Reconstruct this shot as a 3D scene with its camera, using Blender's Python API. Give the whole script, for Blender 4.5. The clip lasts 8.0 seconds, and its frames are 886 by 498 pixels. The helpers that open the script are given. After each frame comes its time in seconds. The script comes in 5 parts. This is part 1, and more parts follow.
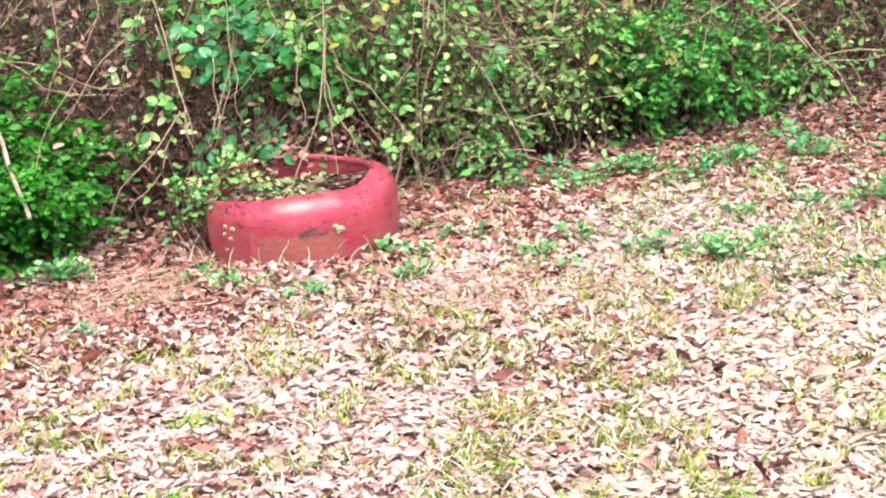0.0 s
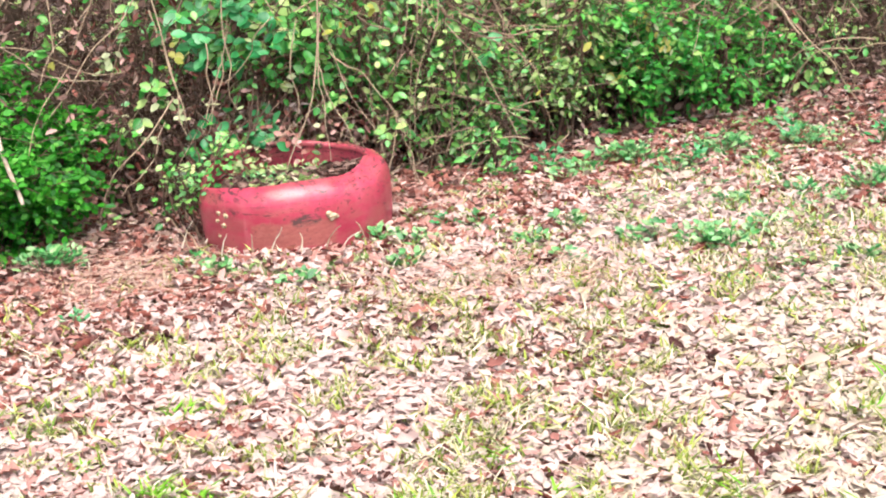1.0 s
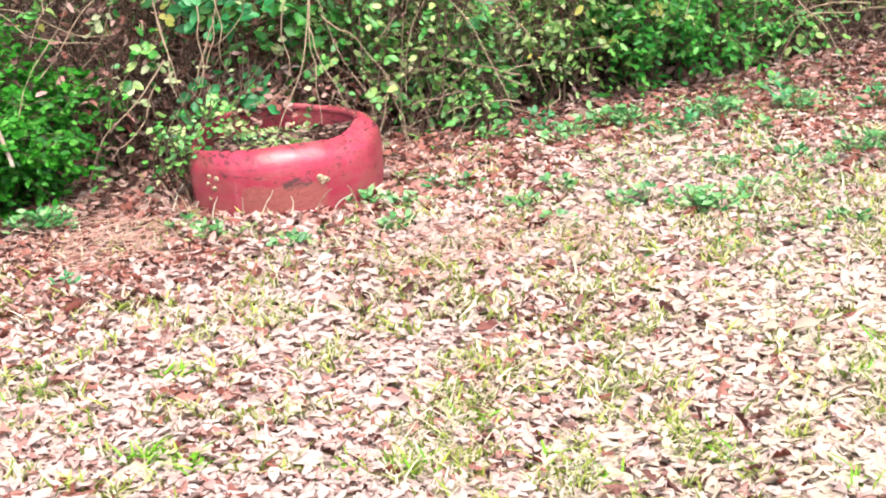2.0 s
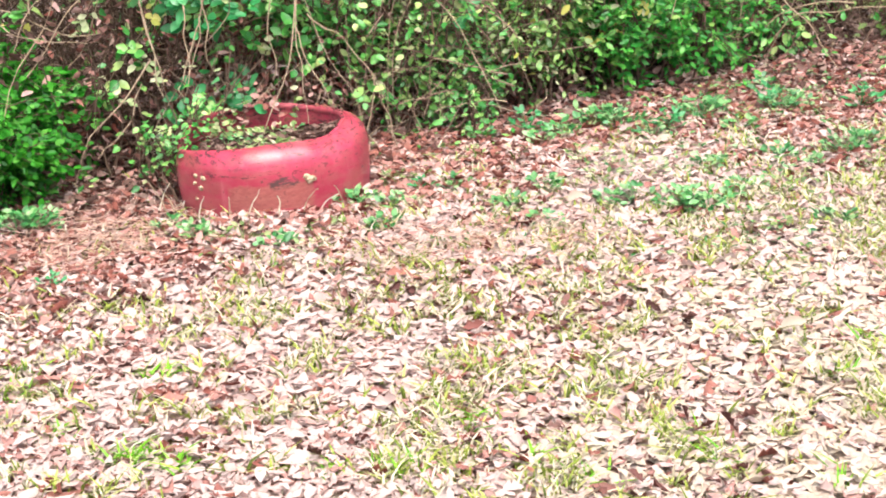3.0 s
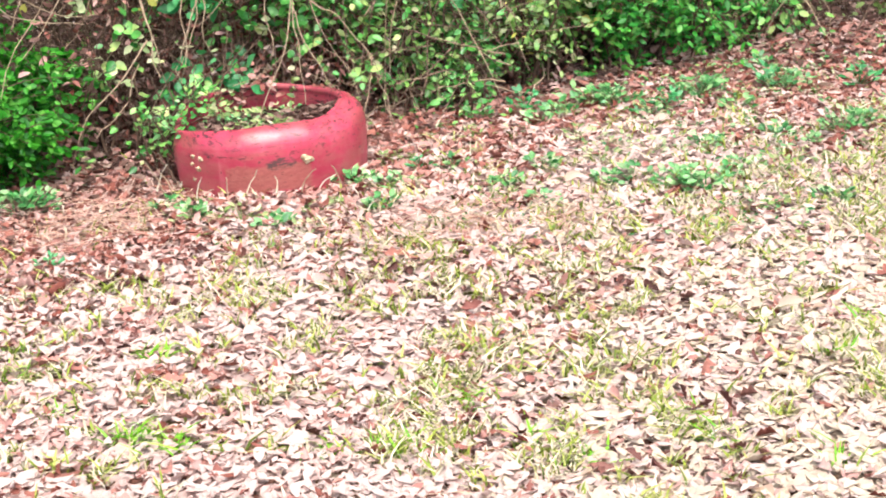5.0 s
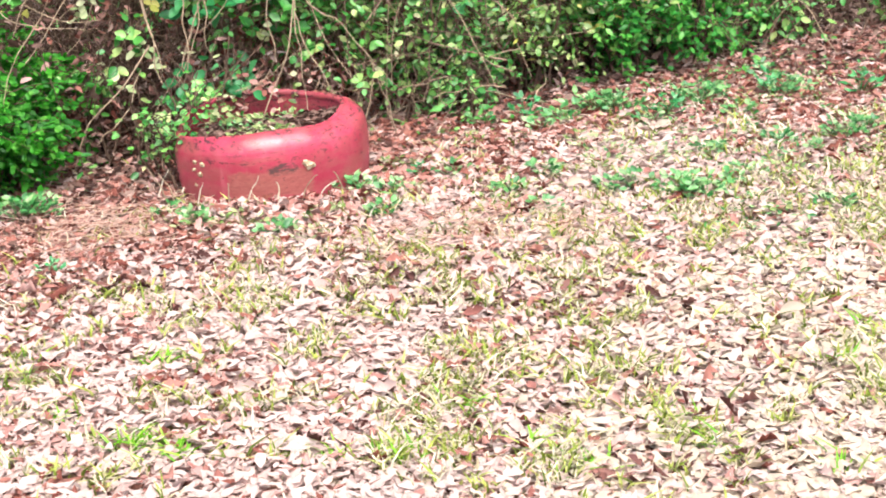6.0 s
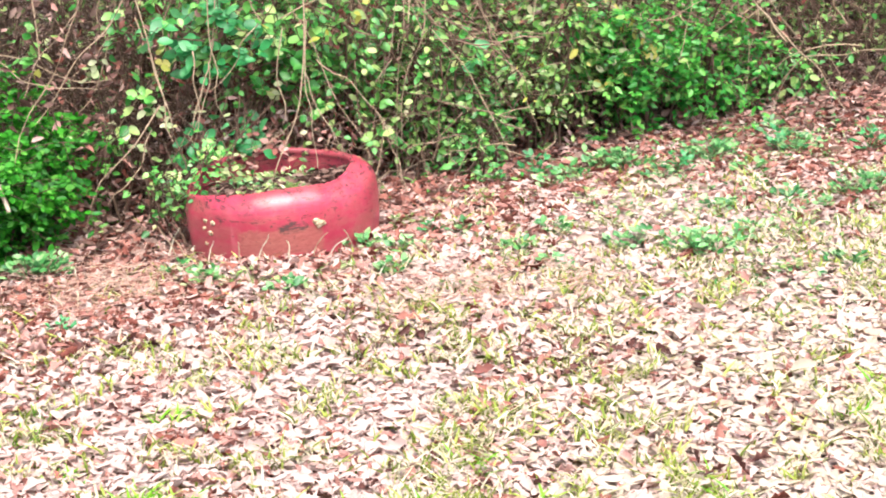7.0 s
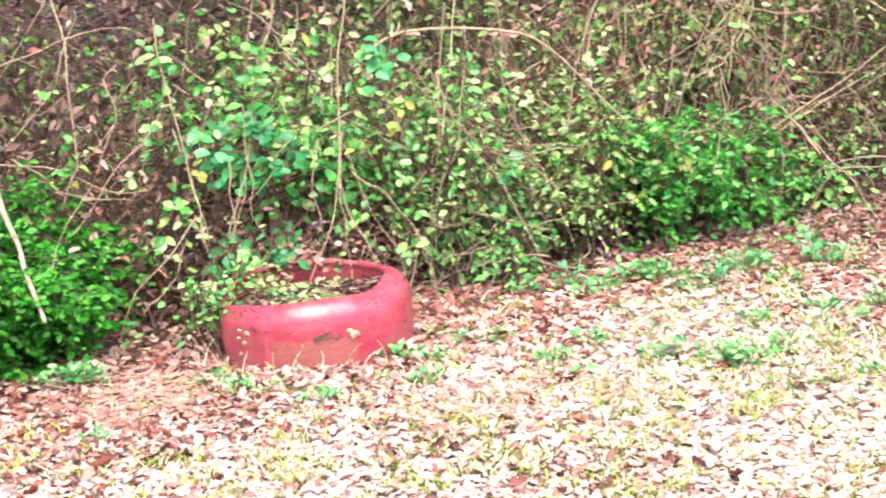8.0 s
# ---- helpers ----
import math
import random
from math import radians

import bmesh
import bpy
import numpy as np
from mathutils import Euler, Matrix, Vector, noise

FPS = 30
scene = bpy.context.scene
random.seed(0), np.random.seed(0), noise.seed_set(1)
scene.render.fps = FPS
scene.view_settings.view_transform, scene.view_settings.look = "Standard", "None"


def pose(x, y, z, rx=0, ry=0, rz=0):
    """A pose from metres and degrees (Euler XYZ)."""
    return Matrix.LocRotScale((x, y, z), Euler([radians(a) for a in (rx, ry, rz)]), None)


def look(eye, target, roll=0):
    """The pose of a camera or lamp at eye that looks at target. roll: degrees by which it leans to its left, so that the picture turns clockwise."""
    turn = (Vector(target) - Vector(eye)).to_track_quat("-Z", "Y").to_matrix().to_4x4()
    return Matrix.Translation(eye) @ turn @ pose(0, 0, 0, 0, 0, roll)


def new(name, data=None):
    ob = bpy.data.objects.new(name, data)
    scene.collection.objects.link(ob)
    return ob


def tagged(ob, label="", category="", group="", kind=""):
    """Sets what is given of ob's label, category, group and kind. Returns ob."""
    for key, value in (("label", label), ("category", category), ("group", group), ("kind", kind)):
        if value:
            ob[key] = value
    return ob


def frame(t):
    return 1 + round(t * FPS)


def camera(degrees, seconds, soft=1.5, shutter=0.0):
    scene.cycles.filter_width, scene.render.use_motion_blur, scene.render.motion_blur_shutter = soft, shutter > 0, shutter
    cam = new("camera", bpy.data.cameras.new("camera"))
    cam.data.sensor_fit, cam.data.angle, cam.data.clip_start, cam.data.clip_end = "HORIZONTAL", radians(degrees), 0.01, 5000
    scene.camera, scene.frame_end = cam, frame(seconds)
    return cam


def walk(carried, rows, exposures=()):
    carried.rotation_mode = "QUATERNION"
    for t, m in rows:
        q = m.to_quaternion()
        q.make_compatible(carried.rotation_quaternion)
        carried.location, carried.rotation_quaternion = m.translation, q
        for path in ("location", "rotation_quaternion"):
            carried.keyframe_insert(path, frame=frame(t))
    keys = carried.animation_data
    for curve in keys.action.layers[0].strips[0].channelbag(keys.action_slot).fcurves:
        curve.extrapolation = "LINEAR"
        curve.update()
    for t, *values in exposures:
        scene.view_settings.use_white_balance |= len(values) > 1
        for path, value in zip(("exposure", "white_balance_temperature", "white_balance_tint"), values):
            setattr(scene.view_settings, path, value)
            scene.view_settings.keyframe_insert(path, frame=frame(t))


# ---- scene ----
# ---------------------------------------------------------------- camera and its walk
cam = camera(29.3, 8.0, soft=1.9, shutter=0.62)
PATH = [
    (0.0, 72.631, 2.864, 0.094),
    (0.2, 72.518, 2.803, 0.037),
    (0.5, 72.428, 2.711, -0.094),
    (1.0, 72.189, 2.656, -0.081),
    (1.2, 71.914, 2.571, 0.023),
    (1.5, 71.402, 2.445, -0.225),
    (1.7, 70.972, 2.427, -0.281),
    (2.8, 70.918, 2.330, -0.670),
    (3.0, 70.909, 2.312, -0.764),
    (3.5, 70.913, 2.363, -0.817),
    (4.0, 70.922, 2.415, -0.986),
    (4.2, 70.716, 2.433, -0.887),
    (4.5, 70.170, 2.459, -0.913),
    (6.0, 70.433, 2.401, -0.815),
    (6.5, 70.719, 2.504, -0.825),
    (6.6, 71.077, 2.527, -0.814),
    (6.8, 72.040, 2.573, -0.708),
    (7.0, 72.404, 2.619, -0.528),
    (7.2, 72.502, 2.698, -0.486),
    (7.3, 73.131, 2.737, -0.399),
    (7.4, 73.905, 2.776, -0.310),
    (7.5, 74.768, 2.816, -0.201),
    (7.6, 75.427, 2.800, -0.058),
    (7.7, 75.807, 2.790, 0.013),
    (7.8, 76.055, 2.790, 0.130),
    (8.0, 76.205, 2.806, 0.619),
]
EYE = (0.0, 0.0, 1.70)
walk(cam, [(t, pose(*EYE, rx, ry, rz)) for t, rx, ry, rz in PATH],
     exposures=[(t, stops, 6180, 8) for t, stops in ((0.0, 2.04), (6.6, 2.05), (6.9, 2.16), (7.2, 2.18), (7.5, 2.31), (7.8, 2.41), (8.0, 2.51))])

# ---------------------------------------------------------------- world and sun
world = bpy.data.worlds.new("overcast_sky")
scene.world = world
world.use_nodes = True
wn = world.node_tree.nodes
sky = wn.new("ShaderNodeTexSky")
sky.sky_type = "NISHITA"
sky.sun_disc = False
sky.sun_elevation = radians(66)
sky.sun_rotation = radians(163)
sky.dust_density = 6.0
sky.air_density = 0.5
sky.ozone_density = 0.5
world.node_tree.links.new(sky.outputs[0], wn["Background"].inputs[0])
wn["Background"].inputs[1].default_value = 0.105

sun_data = bpy.data.lights.new("sun", "SUN")
sun_data.energy, sun_data.angle, sun_data.color = 0.95, radians(68), (1.0, 0.97, 0.93)
sun = new("sun", sun_data)
sun.matrix_world = look((0.9, -2.9, 8.0), (0, 0, 0))

RNG = np.random.default_rng(7)


# ---------------------------------------------------------------- materials
class Nodes:
    """Short hand for node materials."""

    def __init__(self, name):
        self.mat = bpy.data.materials.new(name)
        self.mat.use_nodes = True
        self.tree = self.mat.node_tree
        self.bsdf = self.tree.nodes["Principled BSDF"]

    def add(self, kind, **values):
        node = self.tree.nodes.new("ShaderNode" + kind)
        for key, value in values.items():
            node.inputs[key].default_value = value
        return node

    def link(self, a, b):
        self.tree.links.new(a, b)

    def ramp(self, source, stops):
        node = self.tree.nodes.new("ShaderNodeValToRGB")
        els = node.color_ramp.elements
        while len(els) < len(stops):
            els.new(0.5)
        for el, (at, col) in zip(els, stops):
            el.position = at
            el.color = (*col, 1)
        self.link(source, node.inputs[0])
        return node.outputs[0]

    def noise(self, scale, detail=4.0, rough=0.55, vector=None):
        node = self.add("TexNoise", Scale=scale, Detail=detail, Roughness=rough)
        self.link(vector if vector else self.coords(), node.inputs["Vector"])
        return node.outputs["Fac"]

    def coords(self):
        return self.add("NewGeometry").outputs["Position"]

    def mix(self, fac, a, b, mode="MIX"):
        node = self.tree.nodes.new("ShaderNodeMix")
        node.data_type, node.blend_type = "RGBA", mode
        for value, slot in ((fac, 0), (a, 6), (b, 7)):
            if isinstance(value, (int, float)):
                node.inputs[slot].default_value = value
            elif isinstance(value, tuple):
                node.inputs[slot].default_value = (*value, 1)
            else:
                self.link(value, node.inputs[slot])
        return node.outputs[2]

    def bump(self, height, strength=0.3, distance=0.01):
        node = self.add("Bump", Strength=strength, Distance=distance)
        self.link(height, node.inputs["Height"])
        self.link(node.outputs[0], self.bsdf.inputs["Normal"])

    def done(self, colour, rough=0.6, spec=0.5, through_light=0.0):
        if isinstance(colour, tuple):
            self.bsdf.inputs["Base Color"].default_value = (*colour, 1)
        else:
            self.link(colour, self.bsdf.inputs["Base Color"])
        self.bsdf.inputs["Roughness"].default_value = rough
        self.bsdf.inputs["Specular IOR Level"].default_value = spec
        if through_light:
            trans = self.add("BsdfTranslucent")
            if isinstance(colour, tuple):
                trans.inputs[0].default_value = (*colour, 1)
            else:
                self.link(colour, trans.inputs[0])
            mixer = self.tree.nodes.new("ShaderNodeMixShader")
            mixer.inputs[0].default_value = through_light
            self.link(self.bsdf.outputs[0], mixer.inputs[1])
            self.link(trans.outputs[0], mixer.inputs[2])
            self.link(mixer.outputs[0], self.tree.nodes["Material Output"].inputs[0])
        return self.mat


def leaf_material(name, stops, rough=0.5, through_light=0.25, vary=0.35, spec=0.4, patch=3.0):
    """Leaves, each its own tone by island, with blotches and a drift of tone over the plant."""
    n = Nodes(name)
    tone = n.tree.nodes.new("ShaderNodeMath")
    tone.operation = "ADD"
    n.link(n.add("NewGeometry").outputs["Random Per Island"], tone.inputs[0])
    n.link(n.add("ObjectInfo").outputs["Random"], tone.inputs[1])
    wrap = n.tree.nodes.new("ShaderNodeMath")
    wrap.operation = "FRACT"
    n.link(tone.outputs[0], wrap.inputs[0])
    col = n.ramp(wrap.outputs[0], stops)
    blotch = n.ramp(n.noise(60, 3), [(0.3, (1 - vary,) * 3), (0.7, (1.0,) * 3)])
    drift = n.ramp(n.noise(patch, 2), [(0.3, (1 - vary * 0.6,) * 3), (0.7, (1.0,) * 3)])
    col = n.mix(1.0, col, blotch, "MULTIPLY")
    col = n.mix(1.0, col, drift, "MULTIPLY")
    n.bump(n.noise(140, 3), 0.25, 0.004)
    return n.done(col, rough, spec, through_light)


def bark_material(name, dark, light, scale=60.0):
    n = Nodes(name)
    fac = n.noise(scale, 5, 0.65)
    col = n.ramp(fac, [(0.3, dark), (0.7, light)])
    island = n.add("NewGeometry").outputs["Random Per Island"]
    col = n.mix(1.0, col, n.ramp(island, [(0.0, (0.6,) * 3), (1.0, (1.0,) * 3)]), "MULTIPLY")
    n.bump(n.noise(scale * 2, 4), 0.5, 0.004)
    return n.done(col, 0.85, 0.2)


def soil_material():
    """Crumbly red-brown earth."""
    n = Nodes("forest_soil")
    big = n.noise(1.3, 4)
    fine = n.noise(45, 6, 0.7)
    a = n.ramp(fine, [(0.25, (0.06, 0.024, 0.016)), (0.5, (0.15, 0.065, 0.045)), (0.75, (0.29, 0.15, 0.11))])
    b = n.ramp(fine, [(0.25, (0.08, 0.03, 0.018)), (0.6, (0.24, 0.10, 0.065)), (0.8, (0.38, 0.21, 0.15))])
    col = n.mix(n.ramp(big, [(0.4, (0,) * 3), (0.6, (1,) * 3)]), a, b)
    n.bump(n.noise(70, 6, 0.7), 0.9, 0.02)
    return n.done(col, 0.95, 0.1)


def matted_ground_material():
    """Earth matted with old flat leaves, with thin olive grass in patches."""
    n = Nodes("matted_ground")
    p = n.coords()
    warp = n.add("TexNoise", Scale=14.0, Detail=3.0)
    n.link(p, warp.inputs["Vector"])
    bent = n.mix(0.04, p, warp.outputs["Color"], "ADD")
    cells = n.add("TexVoronoi", Scale=30.0)
    n.link(bent, cells.inputs["Vector"])
    split = n.tree.nodes.new("ShaderNodeSeparateColor")
    n.link(cells.outputs["Color"], split.inputs[0])
    leaf = n.ramp(split.outputs[0], [(0.0, (0.17, 0.07, 0.05)), (0.25, (0.38, 0.25, 0.20)), (0.65, (0.54, 0.42, 0.36)), (1.0, (0.58, 0.48, 0.41))])
    earth = n.ramp(n.noise(60, 6, 0.7, p), [(0.3, (0.06, 0.024, 0.016)), (0.7, (0.24, 0.10, 0.07))])
    gap = n.ramp(cells.outputs["Distance"], [(0.42, (0,) * 3), (0.66, (1,) * 3)])
    col = n.mix(gap, leaf, earth)
    grassy = n.ramp(n.noise(2.2, 5, 0.7, p), [(0.5, (0,) * 3), (0.66, (0.6,) * 3)])
    col = n.mix(grassy, col, n.ramp(n.noise(80, 4, 0.7, p), [(0.3, (0.12, 0.13, 0.03)), (0.7, (0.40, 0.38, 0.16))]))
    n.bump(n.noise(70, 6, 0.7, p), 0.9, 0.02)
    return n.done(col, 0.9, 0.15)


def paint_material():
    """Old red paint on rubber: sun-bleached, dull low down, chipped to the dark rubber along its edges."""
    n = Nodes("weathered_red_paint")
    p = n.coords()
    own = n.add("TexCoord").outputs["Object"]
    axes = n.tree.nodes.new("ShaderNodeSeparateXYZ")
    n.link(own, axes.inputs[0])
    stretch = n.add("Mapping")
    stretch.inputs["Scale"].default_value = (1.0, 1.0, 3.2)
    n.link(own, stretch.inputs["Vector"])
    along = stretch.outputs[0]
    fall = n.add("Mapping")
    fall.inputs["Scale"].default_value = (1.0, 1.0, 0.16)
    n.link(own, fall.inputs["Vector"])
    off = n.tree.nodes.new("ShaderNodeMath")
    off.operation = "MULTIPLY_ADD"
    n.link(n.noise(22, 5, 0.7, own), off.inputs[0])
    off.inputs[1].default_value = 0.05
    off.inputs[2].default_value = -0.025

    def ragged(axis):
        add = n.tree.nodes.new("ShaderNodeMath")
        add.operation = "ADD"
        n.link(axis, add.inputs[0])
        n.link(off.outputs[0], add.inputs[1])
        lift = n.tree.nodes.new("ShaderNodeMath")
        lift.operation = "ADD"
        n.link(add.outputs[0], lift.inputs[0])
        lift.inputs[1].default_value = 0.5
        return lift.outputs[0]

    across, up = ragged(axes.outputs[0]), ragged(axes.outputs[2])
    black, white = (0,) * 3, (1,) * 3

    def between(source, a, b, edge=0.006):
        return n.ramp(source, [(0.5 + a - edge, black), (0.5 + a, white), (0.5 + b, white), (0.5 + b + edge, black)])

    base = n.ramp(n.noise(9, 5, 0.6, p), [(0.3, (0.29, 0.018, 0.044)), (0.55, (0.385, 0.034, 0.070)), (0.75, (0.46, 0.075, 0.11))])
    dirt = n.ramp(n.noise(6, 5, 0.65, along), [(0.42, black), (0.66, (0.7,) * 3)])
    col = n.mix(dirt, base, (0.30, 0.085, 0.075))
    bleached = n.mix(1.0, between(across, -0.11, 0.155, 0.012), between(up, 0.045, 0.128, 0.008), "MULTIPLY")
    col = n.mix(n.mix(1.0, bleached, (0.8,) * 3, "MULTIPLY"), col, n.ramp(n.noise(30, 5, 0.7, along), [(0.35, (0.24, 0.07, 0.055)), (0.7, (0.36, 0.13, 0.10))]))
    streak = n.ramp(n.noise(26, 4, 0.6, fall.outputs[0]), [(0.60, black), (0.70, (0.45,) * 3)])
    col = n.mix(streak, col, (0.46, 0.14, 0.15))
    scuff = n.ramp(n.noise(10, 6, 0.7, along), [(0.65, black), (0.69, white)])
    speck = n.ramp(n.noise(75, 3, 0.6, p), [(0.65, black), (0.70, white)])
    dark = (0.055, 0.018, 0.020)
    col = n.mix(scuff, col, dark)
    col = n.mix(speck, col, (0.10, 0.03, 0.03))
    bare = n.mix(1.0, between(across, 0.025, 0.115), between(up, 0.125, 0.145), "MULTIPLY")
    rub = n.ramp(n.noise(28, 6, 0.75, along), [(0.40, black), (0.52, white)])
    col = n.mix(n.mix(1.0, bare, rub, "MULTIPLY"), col, (0.075, 0.035, 0.033))
    edge = n.ramp(axes.outputs[2], [(0.150, black), (0.166, white), (0.180, (0.25,) * 3), (0.215, (0.85,) * 3), (0.235, white), (0.28, white)])
    chip = n.ramp(n.noise(30, 6, 0.72, along), [(0.55, black), (0.58, white)])
    col = n.mix(n.mix(1.0, edge, chip, "MULTIPLY"), col, (0.06, 0.018, 0.02))
    rough = n.ramp(n.noise(20, 4, 0.6, p), [(0.3, (0.62,) * 3), (0.7, (0.8,) * 3)])
    n.link(rough, n.bsdf.inputs["Roughness"])
    relief = n.mix(0.5, n.noise(50, 5, 0.65, p), chip)
    n.bump(relief, 0.4, 0.006)
    n.bsdf.inputs["Coat Weight"].default_value = 0.75
    n.link(n.ramp(n.noise(14, 5, 0.65, p), [(0.35, (0.07,) * 3), (0.7, (0.22,) * 3)]), n.bsdf.inputs["Coat Roughness"])
    return n.done(col, 0.45, 0.35)


M_SOIL = soil_material()
M_GROUND = matted_ground_material()
M_PAINT = paint_material()
M_LITTER = leaf_material("dry_oak_leaves", [
    (0.0, (0.26, 0.09, 0.07)), (0.07, (0.45, 0.25, 0.215)), (0.14, (0.55, 0.395, 0.35)),
    (0.5, (0.565, 0.43, 0.385)), (0.85, (0.575, 0.45, 0.405)), (1.0, (0.585, 0.48, 0.43))], 0.8, 0.24, 0.12, 0.15, 2.0)
M_BLEACHED = leaf_material("sun_bleached_leaves", [
    (0.0, (0.42, 0.29, 0.21)), (0.08, (0.55, 0.435, 0.335)), (0.5, (0.585, 0.485, 0.38)), (1.0, (0.61, 0.535, 0.43))], 0.8, 0.28, 0.12, 0.15, 2.0)
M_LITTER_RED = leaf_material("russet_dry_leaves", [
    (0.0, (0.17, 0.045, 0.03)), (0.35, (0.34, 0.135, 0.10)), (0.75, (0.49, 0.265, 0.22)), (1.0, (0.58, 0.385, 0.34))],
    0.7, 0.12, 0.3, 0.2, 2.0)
# upper browns lowered to put the thicket's shade into the leaf colour
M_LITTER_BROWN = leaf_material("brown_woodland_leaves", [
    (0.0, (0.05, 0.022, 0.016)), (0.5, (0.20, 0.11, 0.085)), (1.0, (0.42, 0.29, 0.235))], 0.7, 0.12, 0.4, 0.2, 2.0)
M_DRIFT = leaf_material("dark_maroon_leaves", [
    (0.0, (0.05, 0.017, 0.013)), (0.5, (0.13, 0.048, 0.038)), (1.0, (0.30, 0.14, 0.11))], 0.65, 0.08, 0.3, 0.25, 2.0)
M_STRAW = leaf_material("orange_pine_straw", [
    (0.0, (0.52, 0.27, 0.19)), (0.5, (0.70, 0.45, 0.34)), (1.0, (0.76, 0.58, 0.47))], 0.6, 0.05, 0.25, 0.3)
M_DEADGRASS = leaf_material("straw_coloured_grass", [
    (0.0, (0.50, 0.42, 0.25)), (0.5, (0.68, 0.61, 0.43)), (1.0, (0.78, 0.73, 0.58))], 0.6, 0.2, 0.25, 0.3)
M_GRASS = leaf_material("lawn_grass", [
    (0.0, (0.09, 0.12, 0.012)), (0.35, (0.21, 0.28, 0.03)), (0.7, (0.36, 0.43, 0.06)), (1.0, (0.54, 0.55, 0.18))],
    0.5, 0.25, 0.25, 0.3, 4.0)
M_FRESH = leaf_material("fresh_grass", [
    (0.0, (0.12, 0.36, 0.01)), (0.6, (0.24, 0.56, 0.02)), (1.0, (0.42, 0.64, 0.08))], 0.4, 0.35, 0.2, 0.4)
M_PRIVET = leaf_material("privet_leaves", [
    (0.0, (0.025, 0.17, 0.02)), (0.3, (0.065, 0.31, 0.045)), (0.6, (0.15, 0.45, 0.08)), (0.85, (0.29, 0.56, 0.13)),
    (0.95, (0.48, 0.63, 0.2)), (1.0, (0.62, 0.64, 0.28))], 0.32, 0.2, 0.25, 0.5)
M_DENSE = leaf_material("dark_glossy_leaves", [
    (0.0, (0.010, 0.10, 0.005)), (0.4, (0.028, 0.23, 0.010)), (0.75, (0.065, 0.36, 0.022)), (1.0, (0.16, 0.48, 0.06))],
    0.42, 0.35, 0.3, 0.25)
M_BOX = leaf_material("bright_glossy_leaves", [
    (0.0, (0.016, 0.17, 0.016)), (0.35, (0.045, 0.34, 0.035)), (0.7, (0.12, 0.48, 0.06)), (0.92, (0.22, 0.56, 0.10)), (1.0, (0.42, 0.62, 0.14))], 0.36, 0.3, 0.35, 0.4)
M_WEED = leaf_material("low_weed_leaves", [
    (0.0, (0.03, 0.18, 0.04)), (0.35, (0.085, 0.32, 0.08)), (0.7, (0.20, 0.46, 0.14)), (1.0, (0.42, 0.60, 0.28))], 0.32, 0.25, 0.35, 0.55)
M_OLIVE = leaf_material("dull_vine_leaves", [
    (0.0, (0.08, 0.15, 0.03)), (0.4, (0.19, 0.32, 0.07)), (0.75, (0.36, 0.44, 0.16)), (0.9, (0.54, 0.54, 0.28)),
    (1.0, (0.66, 0.62, 0.42))], 0.42, 0.2, 0.35, 0.4)
# darker version of the dull vine leaves; depth shade is mixed into the greens
M_SHADED_UNDERWOOD = leaf_material("shade_toned_thicket_leaves", [
    (0.0, (0.045, 0.10, 0.02)), (0.4, (0.12, 0.24, 0.045)), (0.75, (0.25, 0.36, 0.10)), (1.0, (0.46, 0.50, 0.20))], 0.4, 0.2, 0.35, 0.4)
M_BRAMBLE = leaf_material("bramble_leaves", [
    (0.0, (0.045, 0.15, 0.02)), (0.35, (0.13, 0.32, 0.05)), (0.7, (0.26, 0.45, 0.10)), (0.9, (0.44, 0.54, 0.2)),
    (1.0, (0.64, 0.62, 0.36))], 0.34, 0.2, 0.35, 0.45)
M_TEAL = leaf_material("blue_green_leaves", [
    (0.0, (0.02, 0.20, 0.05)), (0.5, (0.06, 0.35, 0.10)), (1.0, (0.15, 0.48, 0.18))], 0.34, 0.3, 0.25, 0.5)
M_YELLOW = leaf_material("yellow_leaves", [(0.0, (0.42, 0.44, 0.06)), (1.0, (0.62, 0.58, 0.16))], 0.5, 0.35, 0.25)
M_PALE = leaf_material("pale_leaves", [(0.0, (0.30, 0.42, 0.16)), (1.0, (0.56, 0.58, 0.34))], 0.5, 0.3, 0.25)
M_TWIG = bark_material("dry_twig_bark", (0.035, 0.021, 0.014), (0.18, 0.115, 0.078))
M_TANGLE = bark_material("weathered_twig_bark", (0.12, 0.075, 0.052), (0.44, 0.315, 0.22))
M_VINE = bark_material("tan_vine_bark", (0.26, 0.18, 0.11), (0.54, 0.42, 0.29))
M_STICK = bark_material("bleached_wood", (0.24, 0.17, 0.11), (0.60, 0.51, 0.41), 55)
M_BARK = bark_material("grey_brown_bark", (0.07, 0.05, 0.035), (0.22, 0.16, 0.11), 25)
n = Nodes("fungus_flesh")
M_FUNGUS = n.done(n.ramp(n.noise(160, 4), [(0.35, (0.20, 0.13, 0.07)), (0.5, (0.44, 0.34, 0.20)), (0.65, (0.62, 0.54, 0.40))]), 0.7, 0.3)
# near-black tones put the shade of the woods into the backdrop's colour
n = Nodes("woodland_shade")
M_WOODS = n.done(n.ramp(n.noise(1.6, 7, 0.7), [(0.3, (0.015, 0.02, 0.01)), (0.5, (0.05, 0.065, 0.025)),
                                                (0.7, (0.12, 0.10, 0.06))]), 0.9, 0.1)


